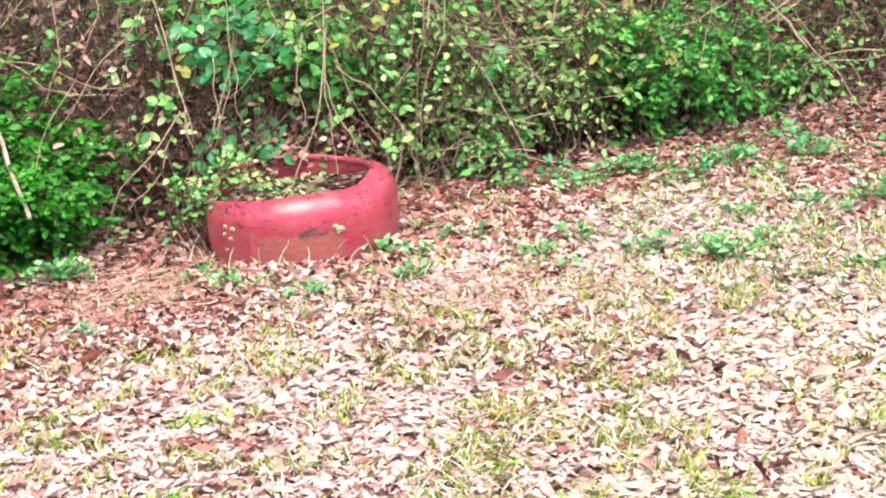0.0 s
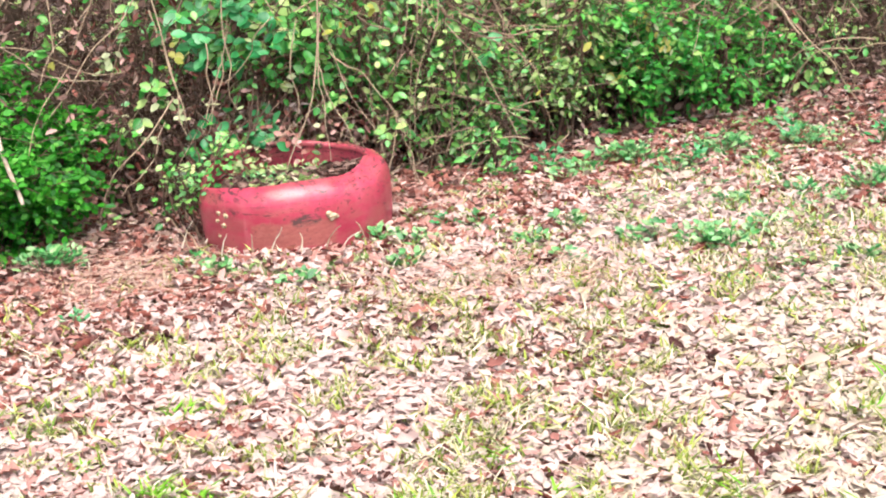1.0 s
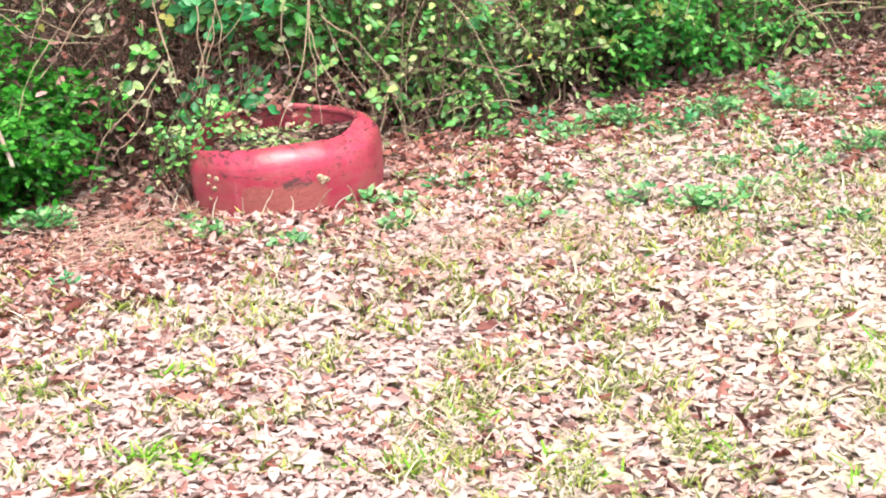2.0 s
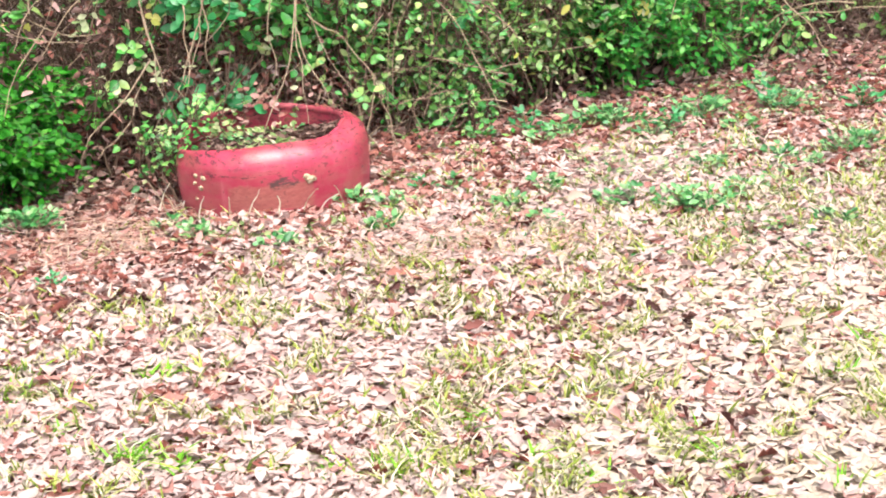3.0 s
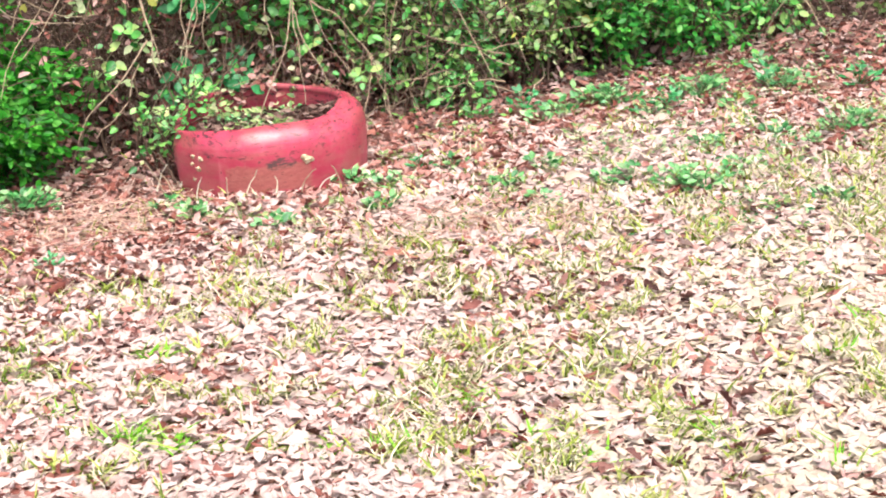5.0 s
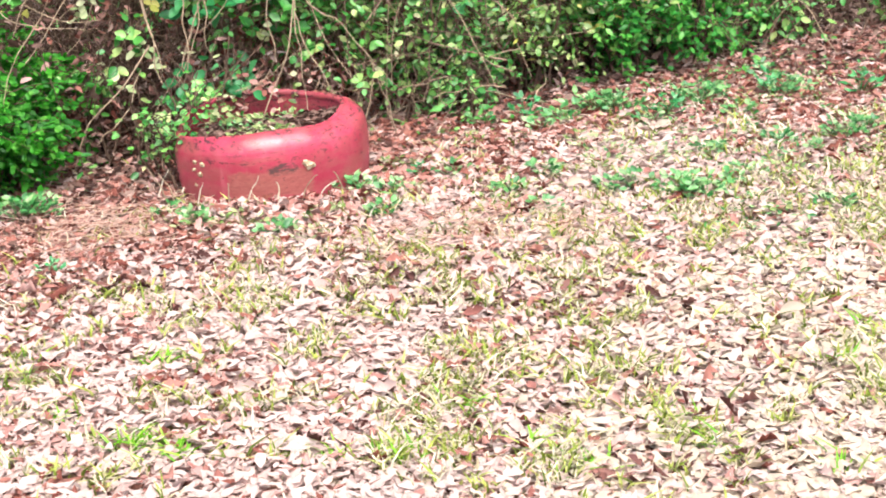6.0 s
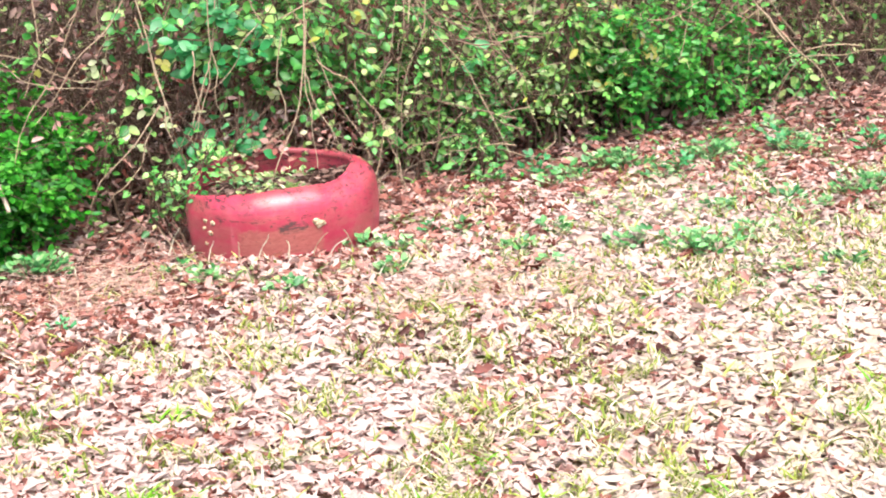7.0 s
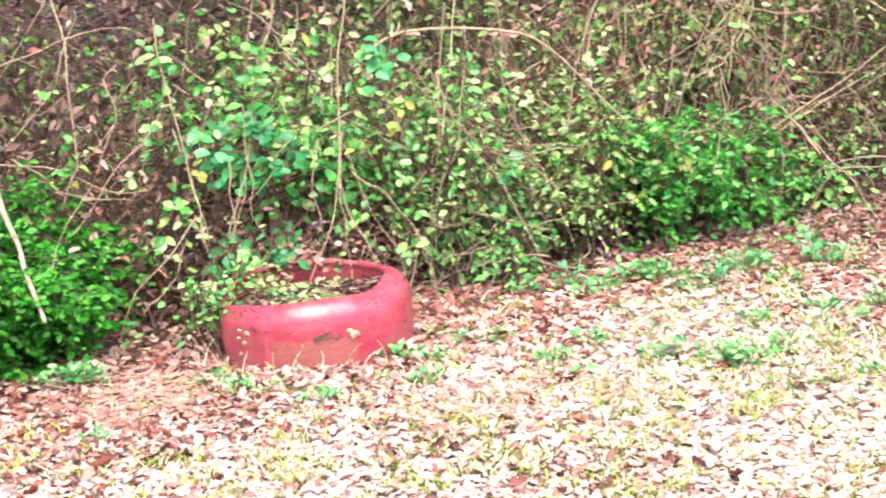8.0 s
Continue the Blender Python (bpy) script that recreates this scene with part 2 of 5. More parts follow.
# ---------------------------------------------------------------- building blocks
def mesh(name, verts, tris, material, smooth=True):
    me = bpy.data.meshes.new(name)
    verts, tris = np.asarray(verts, np.float32), np.asarray(tris, np.int32)
    me.vertices.add(len(verts))
    me.vertices.foreach_set("co", verts.ravel())
    me.loops.add(tris.size)
    me.loops.foreach_set("vertex_index", tris.ravel())
    me.polygons.add(len(tris))
    me.polygons.foreach_set("loop_start", np.arange(0, tris.size, 3, dtype=np.int32))
    me.polygons.foreach_set("use_smooth", np.full(len(tris), smooth))
    me.update(calc_edges=True)
    me.validate()
    me.materials.append(material)
    return me


def part(name, data, parent, label=""):
    """One mesh object under a thing or a part."""
    ob = new(name, data)
    ob.parent = parent
    return tagged(ob, label)


def thing(name, at=(0, 0, 0), label="", category="", group="", kind=""):
    ob = new(name)
    ob.location = at
    ob.empty_display_size = 0.05
    return tagged(ob, label, category, group, kind)


def smooth01(v, a, b):
    k = np.clip((v - a) / (b - a), 0, 1)
    return k * k * (3 - 2 * k)


def ground_z(x, y):
    """The lawn falls gently to one side, is a little uneven, banks up against the tyre, and climbs as a wooded bank behind the thicket."""
    x, y = np.asarray(x, float), np.asarray(y, float)
    z = 0.03 * np.clip(x, -7, 7)
    z = z + 0.020 * np.exp(-((x + 0.62) / 0.22) ** 2 - ((y - 5.27) / 0.075) ** 2)
    z = z + 0.012 * np.sin(1.9 * x + 0.6) * np.sin(1.4 * y + 1.0) + 0.006 * np.sin(5.1 * x + 2.0) * np.sin(4.3 * y)
    return z + 1.5 * smooth01(y, 8.2, 15.0)


def value_noise(x, y, scale, seed):
    """Smooth noise 0..1 on arrays."""
    table = np.random.default_rng(seed).random((64, 64))
    u, v = x * scale + 100.0, y * scale + 100.0
    i, j = np.floor(u).astype(int), np.floor(v).astype(int)
    fu, fv = u - i, v - j
    fu, fv = fu * fu * (3 - 2 * fu), fv * fv * (3 - 2 * fv)
    g = lambda a, b: table[a % 64, b % 64]
    return (g(i, j) * (1 - fu) + g(i + 1, j) * fu) * (1 - fv) + (g(i, j + 1) * (1 - fu) + g(i + 1, j + 1) * fu) * fv


def unit(v):
    return v / np.maximum(np.linalg.norm(v, axis=-1, keepdims=True), 1e-9)


def leaves(pos, along, up, length, width, fold=0.25, curl=0.3, wide_at=0.45, rng=RNG, jag=0.0, plain=False, outline=None):
    """Many leaves: base points, the way each grows, its upper side, sizes. Each is folded at the rib and curled."""
    n = len(pos)
    along = unit(along)
    side = unit(np.cross(along, up))
    up = np.cross(side, along)
    length, width = np.broadcast_to(length, n)[:, None], np.broadcast_to(width, n)[:, None]
    fold = np.broadcast_to(fold, n)[:, None] * rng.uniform(0.3, 1.6, (n, 1))
    curl = np.broadcast_to(curl, n)[:, None] * rng.uniform(-0.6, 1.5, (n, 1))
    skew = rng.uniform(-0.25, 0.25, (n, 1))

    def at(t, w, s):
        if jag and s:
            w = w * rng.uniform(1 - jag, 1 + 0.6 * jag, (n, 1))
        bow = np.sin(t * 2.2) * 0.5
        return (pos + along * length * t + side * (s * width * w * 0.5 + skew * length * t * (1 - t) * 0.5)
                + up * (abs(s) * fold * width * w * 0.6 - curl * length * (bow - 0.4 * t)))
    rows = [at(0.0, 0, 0)]
    stations = outline or (((0.3, 0.9), (0.72, 0.85)) if plain else ((wide_at * 0.55, 0.78), (wide_at + 0.12, 1.0), (0.85, 0.5)))
    for t, w in stations:
        rows += [at(t, w, -1), at(t, w, 0), at(t, w, 1)]
    rows.append(at(1.0, 0, 0))
    verts = np.stack(rows, 1).reshape(-1, 3)
    last = len(rows) - 1
    pattern = [(0, 2, 1), (0, 3, 2), (last - 3, last - 2, last), (last - 2, last - 1, last)]
    for k in range(1, last - 5, 3):
        pattern += [(k, k + 1, k + 4), (k, k + 4, k + 3), (k + 1, k + 2, k + 5), (k + 1, k + 5, k + 4)]
    tris = (np.arange(n)[:, None, None] * len(rows) + np.array(pattern)[None]).reshape(-1, 3)
    return verts, tris


def blades(pos, lean, length, width, rng=RNG):
    """Grass blades, three steps each, bent over towards lean."""
    n = len(pos)
    side = unit(np.cross(np.tile((0.0, 0.0, 1.0), (n, 1)), lean) + 1e-6)
    spin = rng.uniform(-1, 1, (n, 1))
    side = unit(side + unit(lean) * spin)
    length, width = np.broadcast_to(length, n)[:, None], np.broadcast_to(width, n)[:, None]
    z = np.array((0, 0, 1.0))
    rows = []
    for t, w in ((0, 0.8), (0.4, 1.0), (0.75, 0.7)):
        c = pos + z * length * t * (1 - 0.25 * t) + lean * length * t * t
        rows += [c - side * width * w / 2, c + side * width * w / 2]
    rows.append(pos + z * length * 0.8 + lean * length * 1.05)
    verts = np.stack(rows, 1).reshape(-1, 3)
    pattern = np.array([(0, 1, 3), (0, 3, 2), (2, 3, 5), (2, 5, 4), (4, 5, 6)])
    return verts, (np.arange(n)[:, None, None] * 7 + pattern[None]).reshape(-1, 3)


def tubes(paths, radii, sides=4):
    """Round stems: paths (count, steps, 3), radii (count, steps)."""
    paths, radii = np.asarray(paths, float), np.asarray(radii, float)
    c, s, _ = paths.shape
    way = unit(np.gradient(paths, axis=1))
    ref = np.where(np.abs(way[..., 2:3]) > 0.85, np.array((1.0, 0, 0)), np.array((0, 0, 1.0)))
    a = unit(np.cross(way, ref))
    b = np.cross(way, a)
    ang = np.arange(sides) * 2 * np.pi / sides
    ring = (a[:, :, None] * np.cos(ang)[None, None, :, None] + b[:, :, None] * np.sin(ang)[None, None, :, None])
    verts = (paths[:, :, None] + ring * radii[:, :, None, None]).reshape(-1, 3)
    idx = np.arange(c * s * sides).reshape(c, s, sides)
    p, q = idx[:, :-1], idx[:, 1:]
    p2, q2 = np.roll(p, -1, 2), np.roll(q, -1, 2)
    tris = np.concatenate([np.stack([p, p2, q2], -1).reshape(-1, 3), np.stack([p, q2, q], -1).reshape(-1, 3)])
    return verts, tris


def bend(points, steps, wobble=0.0, rng=RNG):
    """A smooth path through a few points, with a little wander."""
    p = np.asarray(points, float)
    p = np.concatenate([2 * p[:1] - p[1:2], p, 2 * p[-1:] - p[-2:-1]])
    out = []
    for t in np.linspace(0, len(p) - 3 - 1e-6, steps):
        i, f = int(t), t - int(t)
        a, b, c, d = p[i:i + 4]
        out.append(0.5 * (2 * b + (c - a) * f + (2 * a - 5 * b + 4 * c - d) * f ** 2 + (3 * b - a - 3 * c + d) * f ** 3))
    out = np.array(out)
    if wobble:
        ph = rng.uniform(0, 6.3, (3, 3))
        k = np.linspace(0, 1, steps)[:, None]
        for m in range(3):
            out += wobble / (m + 1) * np.sin(k * (5 + 7 * m) + ph[m])
    return out


def facing(n, tilt, rng=RNG):
    """Random normals about straight up; tilt 0 is flat, 1 is wild."""
    return unit(np.stack([rng.normal(0, tilt, n), rng.normal(0, tilt, n), np.ones(n)], 1))


def heading(n, rise=0.0, rng=RNG):
    a = rng.uniform(0, 2 * np.pi, n)
    return np.stack([np.cos(a), np.sin(a), rng.normal(0, rise, n) if rise else np.zeros(n)], 1)


# ---------------------------------------------------------------- ground
def build_ground():
    xs = np.unique(np.concatenate([np.linspace(-3.5, 4.5, 100), np.linspace(-60, -3.5, 24), np.linspace(4.5, 60, 24), [-1500, 1500]]))
    ys = np.unique(np.concatenate([np.linspace(1.5, 16, 130), np.linspace(-60, 1.5, 24), np.linspace(16, 60, 16), [-1500, 1500]]))
    gx, gy = np.meshgrid(xs, ys, indexing="ij")
    verts = np.stack([gx, gy, ground_z(gx, gy)], -1).reshape(-1, 3)
    idx = np.arange(len(verts)).reshape(gx.shape)
    a, b, c, d = idx[:-1, :-1].ravel(), idx[1:, :-1].ravel(), idx[1:, 1:].ravel(), idx[:-1, 1:].ravel()
    tris = np.concatenate([np.stack([a, b, c], 1), np.stack([a, c, d], 1)])
    return tagged(new("ground", mesh("ground", verts, tris, M_GROUND)),
                  "brown earth matted with old leaves and thin grass", "ground", kind="structure")


build_ground()


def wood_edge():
    """Plain sheet far behind the thicket, painted dark like shaded trees, closing the place."""
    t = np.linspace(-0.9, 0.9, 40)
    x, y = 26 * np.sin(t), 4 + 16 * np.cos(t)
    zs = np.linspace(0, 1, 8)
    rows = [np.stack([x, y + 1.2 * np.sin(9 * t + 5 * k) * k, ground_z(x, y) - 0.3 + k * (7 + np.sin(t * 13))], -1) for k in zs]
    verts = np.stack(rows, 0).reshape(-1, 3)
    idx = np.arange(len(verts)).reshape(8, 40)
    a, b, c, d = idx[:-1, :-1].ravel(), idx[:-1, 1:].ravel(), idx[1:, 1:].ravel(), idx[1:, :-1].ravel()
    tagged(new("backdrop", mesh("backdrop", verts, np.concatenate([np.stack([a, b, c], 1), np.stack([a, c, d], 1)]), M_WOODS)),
           "sheet painted dark as the shaded edge of the woods far behind", "woods", kind="structure")


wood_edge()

# ---------------------------------------------------------------- the tyre planter
TYRE = Vector((-0.582, 5.68, -0.035))


def lathe(profile, segments, dent):
    prof = np.array(profile)
    ang = np.linspace(0, 2 * np.pi, segments, endpoint=False)
    r, z = prof[:, 0][None], prof[:, 1][None]
    push = dent(ang[:, None], z)
    verts = np.stack([(r + push) * np.cos(ang)[:, None], (r + push) * np.sin(ang)[:, None], z + 0 * push], -1).reshape(-1, 3)
    m = len(prof)
    idx = np.arange(len(verts)).reshape(segments, m)
    p, q = idx, np.roll(idx, -1, 0)
    a, b, c, d = p[:, :-1].ravel(), q[:, :-1].ravel(), q[:, 1:].ravel(), p[:, 1:].ravel()
    return verts, np.concatenate([np.stack([a, b, c], 1), np.stack([a, c, d], 1)])


def slump(x, y):
    """How much of its height the old tyre keeps: it sags at the near side and stands up at the back."""
    back = smooth01(y, 0.0, 0.27)
    dip = 0.13 * smooth01(-y, 0.0, 0.16) * smooth01(x, 0.0, 0.22)
    return 1.09 + (0.13 - 0.19 * back) * x / 0.34 + 0.095 * back - 0.075 * np.minimum(y, 0) / 0.34 - dip


def build_tyre():
    tyre = thing("tyre_planter", TYRE, "old car tyre painted weathered red, lying flat as a planter", "tyre")
    tyre.rotation_euler = (0, radians(-2.2), 0)
    dent = lambda a, z: (0.004 * np.sin(3 * a + 1) + 0.0025 * np.sin(7 * a + 9 * z) + 0.0012 * np.sin(19 * a + 2))

    def ring(profile, segments):
        """The slumped old tyre stands higher on one side."""
        v, t = lathe(profile, segments, dent)
        v[:, :2] *= 0.984
        inner = 1 - smooth01(np.hypot(v[:, 0], v[:, 1]), 0.262, 0.325)
        v[:, 0] -= inner * (0.012 + 0.12 * np.maximum(-v[:, 0], 0))
        v[:, 2] *= slump(v[:, 0], v[:, 1]) + 0.012 * np.sin(5 * np.arctan2(v[:, 1], v[:, 0]))
        return v, t
    part("tread", mesh("tread", *ring([
        (0.332, 0.0), (0.336, 0.02), (0.339, 0.05), (0.3405, 0.078), (0.341, 0.09),
        (0.342, 0.110), (0.3415, 0.135), (0.3405, 0.148), (0.339, 0.158), (0.335, 0.172)], 180), M_PAINT), tyre)
    part("upper_shoulder", mesh("upper_shoulder", *ring([
        (0.335, 0.172), (0.3315, 0.180), (0.326, 0.189), (0.3185, 0.198), (0.309, 0.2065), (0.299, 0.213), (0.290, 0.217), (0.282, 0.2192), (0.2795, 0.2165), (0.2775, 0.2165), (0.2755, 0.2202),
        (0.268, 0.2195), (0.264, 0.215), (0.264, 0.207), (0.268, 0.200)], 180), M_PAINT), tyre)
    part("inner_wall", mesh("inner_wall", *ring([
        (0.268, 0.200), (0.269, 0.192), (0.268, 0.180), (0.270, 0.165), (0.272, 0.13), (0.276, 0.08), (0.279, 0.04), (0.28, 0.015)],
        120), M_PAINT), tyre, "faded red inside of the tyre")
    part("lower_sidewall", mesh("lower_sidewall", *ring([
        (0.28, 0.015), (0.28, 0.0), (0.30, -0.003), (0.332, 0.0)], 120), M_PAINT), tyre)
    return tyre


tyre = build_tyre()
LEAN = Matrix.LocRotScale(TYRE, tyre.rotation_euler, None)


def soil_level(x, y):
    """The earth lies high at the near side of the tyre and has sunk along its back wall."""
    return (0.178 - 0.046 * smooth01(y, 0.02, 0.22)) * slump(x, y)


def soil_fill():
    """Earth inside the tyre, heaped and uneven."""
    rings, seg = 14, 72
    verts = [(0, 0, float(soil_level(0.0, 0.0)))]
    for i in range(1, rings + 1):
        r = 0.274 * i / rings
        for j in range(seg):
            a = 2 * math.pi * j / seg
            x, y = r * math.cos(a), r * math.sin(a)
            h = 0.018 * noise.noise((x * 9, y * 9, 3)) + 0.012 * noise.noise((x * 25, y * 25, 1))
            verts.append((x - 0.012 - 0.12 * max(-x, 0), y, float(soil_level(x, y)) - 0.018 * (i / rings) ** 2 + h))
    tris = [(0, 1 + j, 1 + (j + 1) % seg) for j in range(seg)]
    for i in range(rings - 1):
        for j in range(seg):
            a, b = 1 + i * seg + j, 1 + i * seg + (j + 1) % seg
            tris += [(a, a + seg, b + seg), (a, b + seg, b)]
    ob = new("planter_soil", mesh("planter_soil", verts, tris, M_SOIL))
    ob.matrix_world = LEAN
    tagged(ob, "dark crumbly soil filling the red tyre", "soil")


soil_fill()

# ---------------------------------------------------------------- leaves as pieces
def leaf_pieces(length, ratio, material, kinds, seed, outline=None, cup=0.3):
    """A few alike leaf meshes, growing along x with the upper side up, to be shared by many leaf objects."""
    rng = np.random.default_rng(seed)
    made = []
    for _ in range(kinds):
        ln = np.array([length * rng.uniform(0.8, 1.15)])
        v, t = leaves(np.zeros((1, 3)), np.array([[1.0, 0, 0]]), np.array([[0, 0, 1.0]]), ln, ln * ratio, cup, cup, 0.4, rng, 0.25 if outline else 0.0, False, outline)
        made.append(mesh("leaf", v, t, material))
    return made


def place_leaf(data, parent, pos, along, up, scale, name="leaf"):
    x = Vector(along).normalized()
    y = Vector(up).cross(x).normalized()
    z = x.cross(y)
    ob = new(name, data)
    ob.parent = parent
    m = Matrix((x, y, z)).transposed().to_4x4()
    ob.matrix_basis = Matrix.Translation(Vector(pos)) @ m @ Matrix.Scale(scale, 4)
    return ob


# ---------------------------------------------------------------- shrubs
def shrub(name, at, height, spread, stems, twigs, count, size, material, label, seed, low=0.05, flat=1.0, droop=0.0,
          ratio=0.55, singles=0, category="shrub", yellow=0):
    """Stems from one base, thin twigs off them, leaves along the twigs; the outermost leaves are pieces of their own."""
    rng = np.random.default_rng(seed)
    base = Vector((at[0], at[1], float(ground_z(at[0], at[1])) - 0.01))
    top = thing(name, base, label, category)
    steps = 9
    paths = []
    for k in range(stems):
        a = rng.uniform(0, 2 * np.pi)
        r = spread * np.sqrt(rng.uniform(0.02, 1)) * 0.8
        end = np.array((r * np.cos(a), r * np.sin(a) * flat, height * rng.uniform(0.5, 1.0)))
        foot = np.array((rng.normal(0, 0.06), rng.normal(0, 0.06), 0.0)) + end * (0.25, 0.25, 0)
        mid = foot * 0.55 + end * 0.45 + np.array((rng.normal(0, 0.05), rng.normal(0, 0.05), height * 0.12))
        p = bend([foot, mid, end], steps, 0.015, rng)
        paths.append(p)
        rad = np.linspace(0.008, 0.0025, steps) * (0.6 + 0.4 * height)
        part("stem", mesh("stem", *tubes(p[None], rad[None], 6), M_TWIG), top)
    paths = np.array(paths)
    pick = rng.integers(0, stems, twigs)
    where = np.clip(rng.beta(2.0, 1.2, twigs), low, 1.0)
    f = where * (steps - 1)
    i = np.minimum(f.astype(int), steps - 2)
    start = paths[pick, i] + (paths[pick, i + 1] - paths[pick, i]) * (f - i)[:, None]
    out = heading(twigs, 0.0, rng)
    out[:, 2] = rng.uniform(-0.5, 0.7, twigs) - droop
    reach = spread * rng.uniform(0.25, 0.75, twigs)
    ts = np.linspace(0, 1, 6)
    tw = start[:, None] + out[:, None] * reach[:, None, None] * ts[None, :, None]
    tw[..., 1] = start[:, None, 1] + (tw[..., 1] - start[:, None, 1]) * flat
    tw[..., 2] -= (0.35 + droop) * reach[:, None] * ts[None] ** 2
    tw += rng.normal(0, 0.006, tw.shape) * ts[None, :, None]
    floor_z = ground_z(tw[..., 0] + base.x, tw[..., 1] + base.y) - base.z + 0.02
    tw[..., 2] = np.maximum(tw[..., 2], floor_z)
    tagged(part("twig_growth", mesh("twig_growth", *tubes(tw, np.tile(np.linspace(0.0024, 0.0010, 6), (twigs, 1)), 3), M_TWIG), top),
           kind="stuff")
    pk = rng.integers(0, twigs, count)
    f = rng.beta(1.6, 1.0, count) * 5
    i = np.minimum(f.astype(int), 4)
    pos = tw[pk, i] + (tw[pk, i + 1] - tw[pk, i]) * (f - i)[:, None] + rng.normal(0, 0.008, (count, 3))
    along = unit(tw[pk, 5] - tw[pk, 0]) + heading(count, 0.4, rng) * 1.0
    up = unit(np.stack([rng.normal(0, 0.5, count), rng.normal(-0.75, 0.5, count), np.ones(count)], 1))
    length = size * rng.uniform(0.55, 1.25, count)
    front = np.argsort(pos[:, 1] + rng.normal(0, 0.08, count))
    one, rest = front[:singles], front[singles:]
    tagged(part("foliage", mesh("foliage", *leaves(pos[rest], along[rest], up[rest], length[rest], length[rest] * ratio, 0.3, 0.25, 0.4, rng),
                                material), top), kind="stuff")
    shapes = leaf_pieces(size, ratio, material, 5, seed) if singles else []
    ripe = leaf_pieces(size, ratio, M_YELLOW, 2, seed + 1) if yellow else []
    for k, j in enumerate(one):
        data = ripe[k % 2] if k < yellow else shapes[k % 5]
        place_leaf(data, top, pos[j], along[j], up[j], length[j] / size)
    return top


PRIVET = "leggy privet shrub with round green leaves behind the red tyre"
EVER = "dense low evergreen shrub with small dark green leaves"
shrub("evergreen_shrub", (-1.70, 5.80), 0.61, 0.44, 18, 560, 12000, 0.033, M_DENSE, EVER, 11, ratio=0.6, singles=180)
shrub("evergreen_shrub", (-1.60, 5.64), 0.33, 0.24, 10, 160, 2600, 0.033, M_DENSE,
      "low evergreen shrub with small glossy green leaves", 30, ratio=0.6, singles=100)
shrub("evergreen_shrub", (-2.35, 5.95), 0.72, 0.5, 12, 300, 2800, 0.036, M_DENSE, EVER, 12, ratio=0.55)
shrub("privet_shrub", (-0.80, 6.40), 1.10, 0.46, 12, 260, 1200, 0.050, M_PRIVET, PRIVET, 13, low=0.6, droop=0.1, ratio=0.7, singles=180, yellow=3)
shrub("privet_shrub", (-0.35, 6.45), 1.05, 0.46, 12, 260, 1700, 0.038, M_PRIVET, PRIVET, 14, low=0.4, droop=0.25, ratio=0.6, singles=180, yellow=3)
shrub("privet_shrub", (-1.35, 6.6), 1.25, 0.42, 8, 100, 150, 0.042, M_PRIVET,
      "thin straggly privet shrub with bare lower stems", 15, low=0.55, ratio=0.6, singles=80, yellow=2)
shrub("privet_sapling", (-0.97, 5.68), 0.34, 0.17, 8, 50, 90, 0.030, M_PRIVET,
      "small privet sapling with round leaves against the tyre", 21, ratio=0.68, singles=90, flat=0.6)
shrub("privet_sapling", (-1.15, 5.95), 0.5, 0.2, 6, 40, 60, 0.036, M_PRIVET,
      "thin privet sapling with few round leaves near the tyre", 22, ratio=0.68, singles=60)
shrub("privet_seedling", (-0.08, 6.25), 0.32, 0.22, 7, 45, 110, 0.034, M_PRIVET,
      "low privet seedling at the edge of the thicket", 26, flat=0.6, singles=70)
shrub("bramble_shrub", (0.10, 6.55), 0.62, 0.36, 12, 200, 1300, 0.036, M_PRIVET,
      "low bramble with bright green leaves at the wood edge", 16, low=0.3, droop=0.2, ratio=0.55, singles=200)
shrub("bramble_shrub", (-0.10, 6.46), 0.66, 0.30, 12, 160, 800, 0.036, M_BRAMBLE,
      "bramble with dull green leaves hanging at the thicket's edge", 27, low=0.45, droop=0.15, ratio=0.55, singles=120)
shrub("bramble_shrub", (0.36, 6.62), 0.70, 0.32, 12, 170, 950, 0.036, M_BRAMBLE,
      "bramble with dull green leaves hanging at the thicket's edge", 28, low=0.4, droop=0.2, ratio=0.5, singles=120, yellow=3)
shrub("privet_seedling", (0.10, 6.30), 0.30, 0.22, 8, 60, 240, 0.036, M_PRIVET,
      "low privet seedling at the edge of the thicket", 29, flat=0.6, singles=120)
shrub("bramble_shrub", (0.45, 6.85), 0.95, 0.44, 12, 220, 1700, 0.038, M_BRAMBLE,
      "tangled bramble with dull olive leaves at the wood edge", 17, droop=0.2, singles=150, yellow=10)
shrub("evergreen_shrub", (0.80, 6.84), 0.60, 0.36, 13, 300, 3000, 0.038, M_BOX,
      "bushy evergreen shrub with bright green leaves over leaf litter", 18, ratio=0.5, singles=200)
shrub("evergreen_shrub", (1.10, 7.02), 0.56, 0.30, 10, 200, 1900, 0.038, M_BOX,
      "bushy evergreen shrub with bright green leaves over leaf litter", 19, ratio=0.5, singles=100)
shrub("bramble_shrub", (1.75, 7.6), 0.60, 0.45, 9, 160, 420, 0.040, M_BRAMBLE,
      "sparse bramble with dull olive leaves", 20, droop=0.2)
shrub("bramble_shrub", (1.50, 7.14), 0.34, 0.26, 8, 110, 360, 0.042, M_PRIVET,
      "low sparse bramble sprawling on brown leaves", 23, droop=0.2)
shrub("bramble_shrub", (2.1, 7.3), 0.35, 0.34, 8, 110, 160, 0.042, M_OLIVE,
      "low sparse bramble sprawling on brown leaves", 24, droop=0.2)
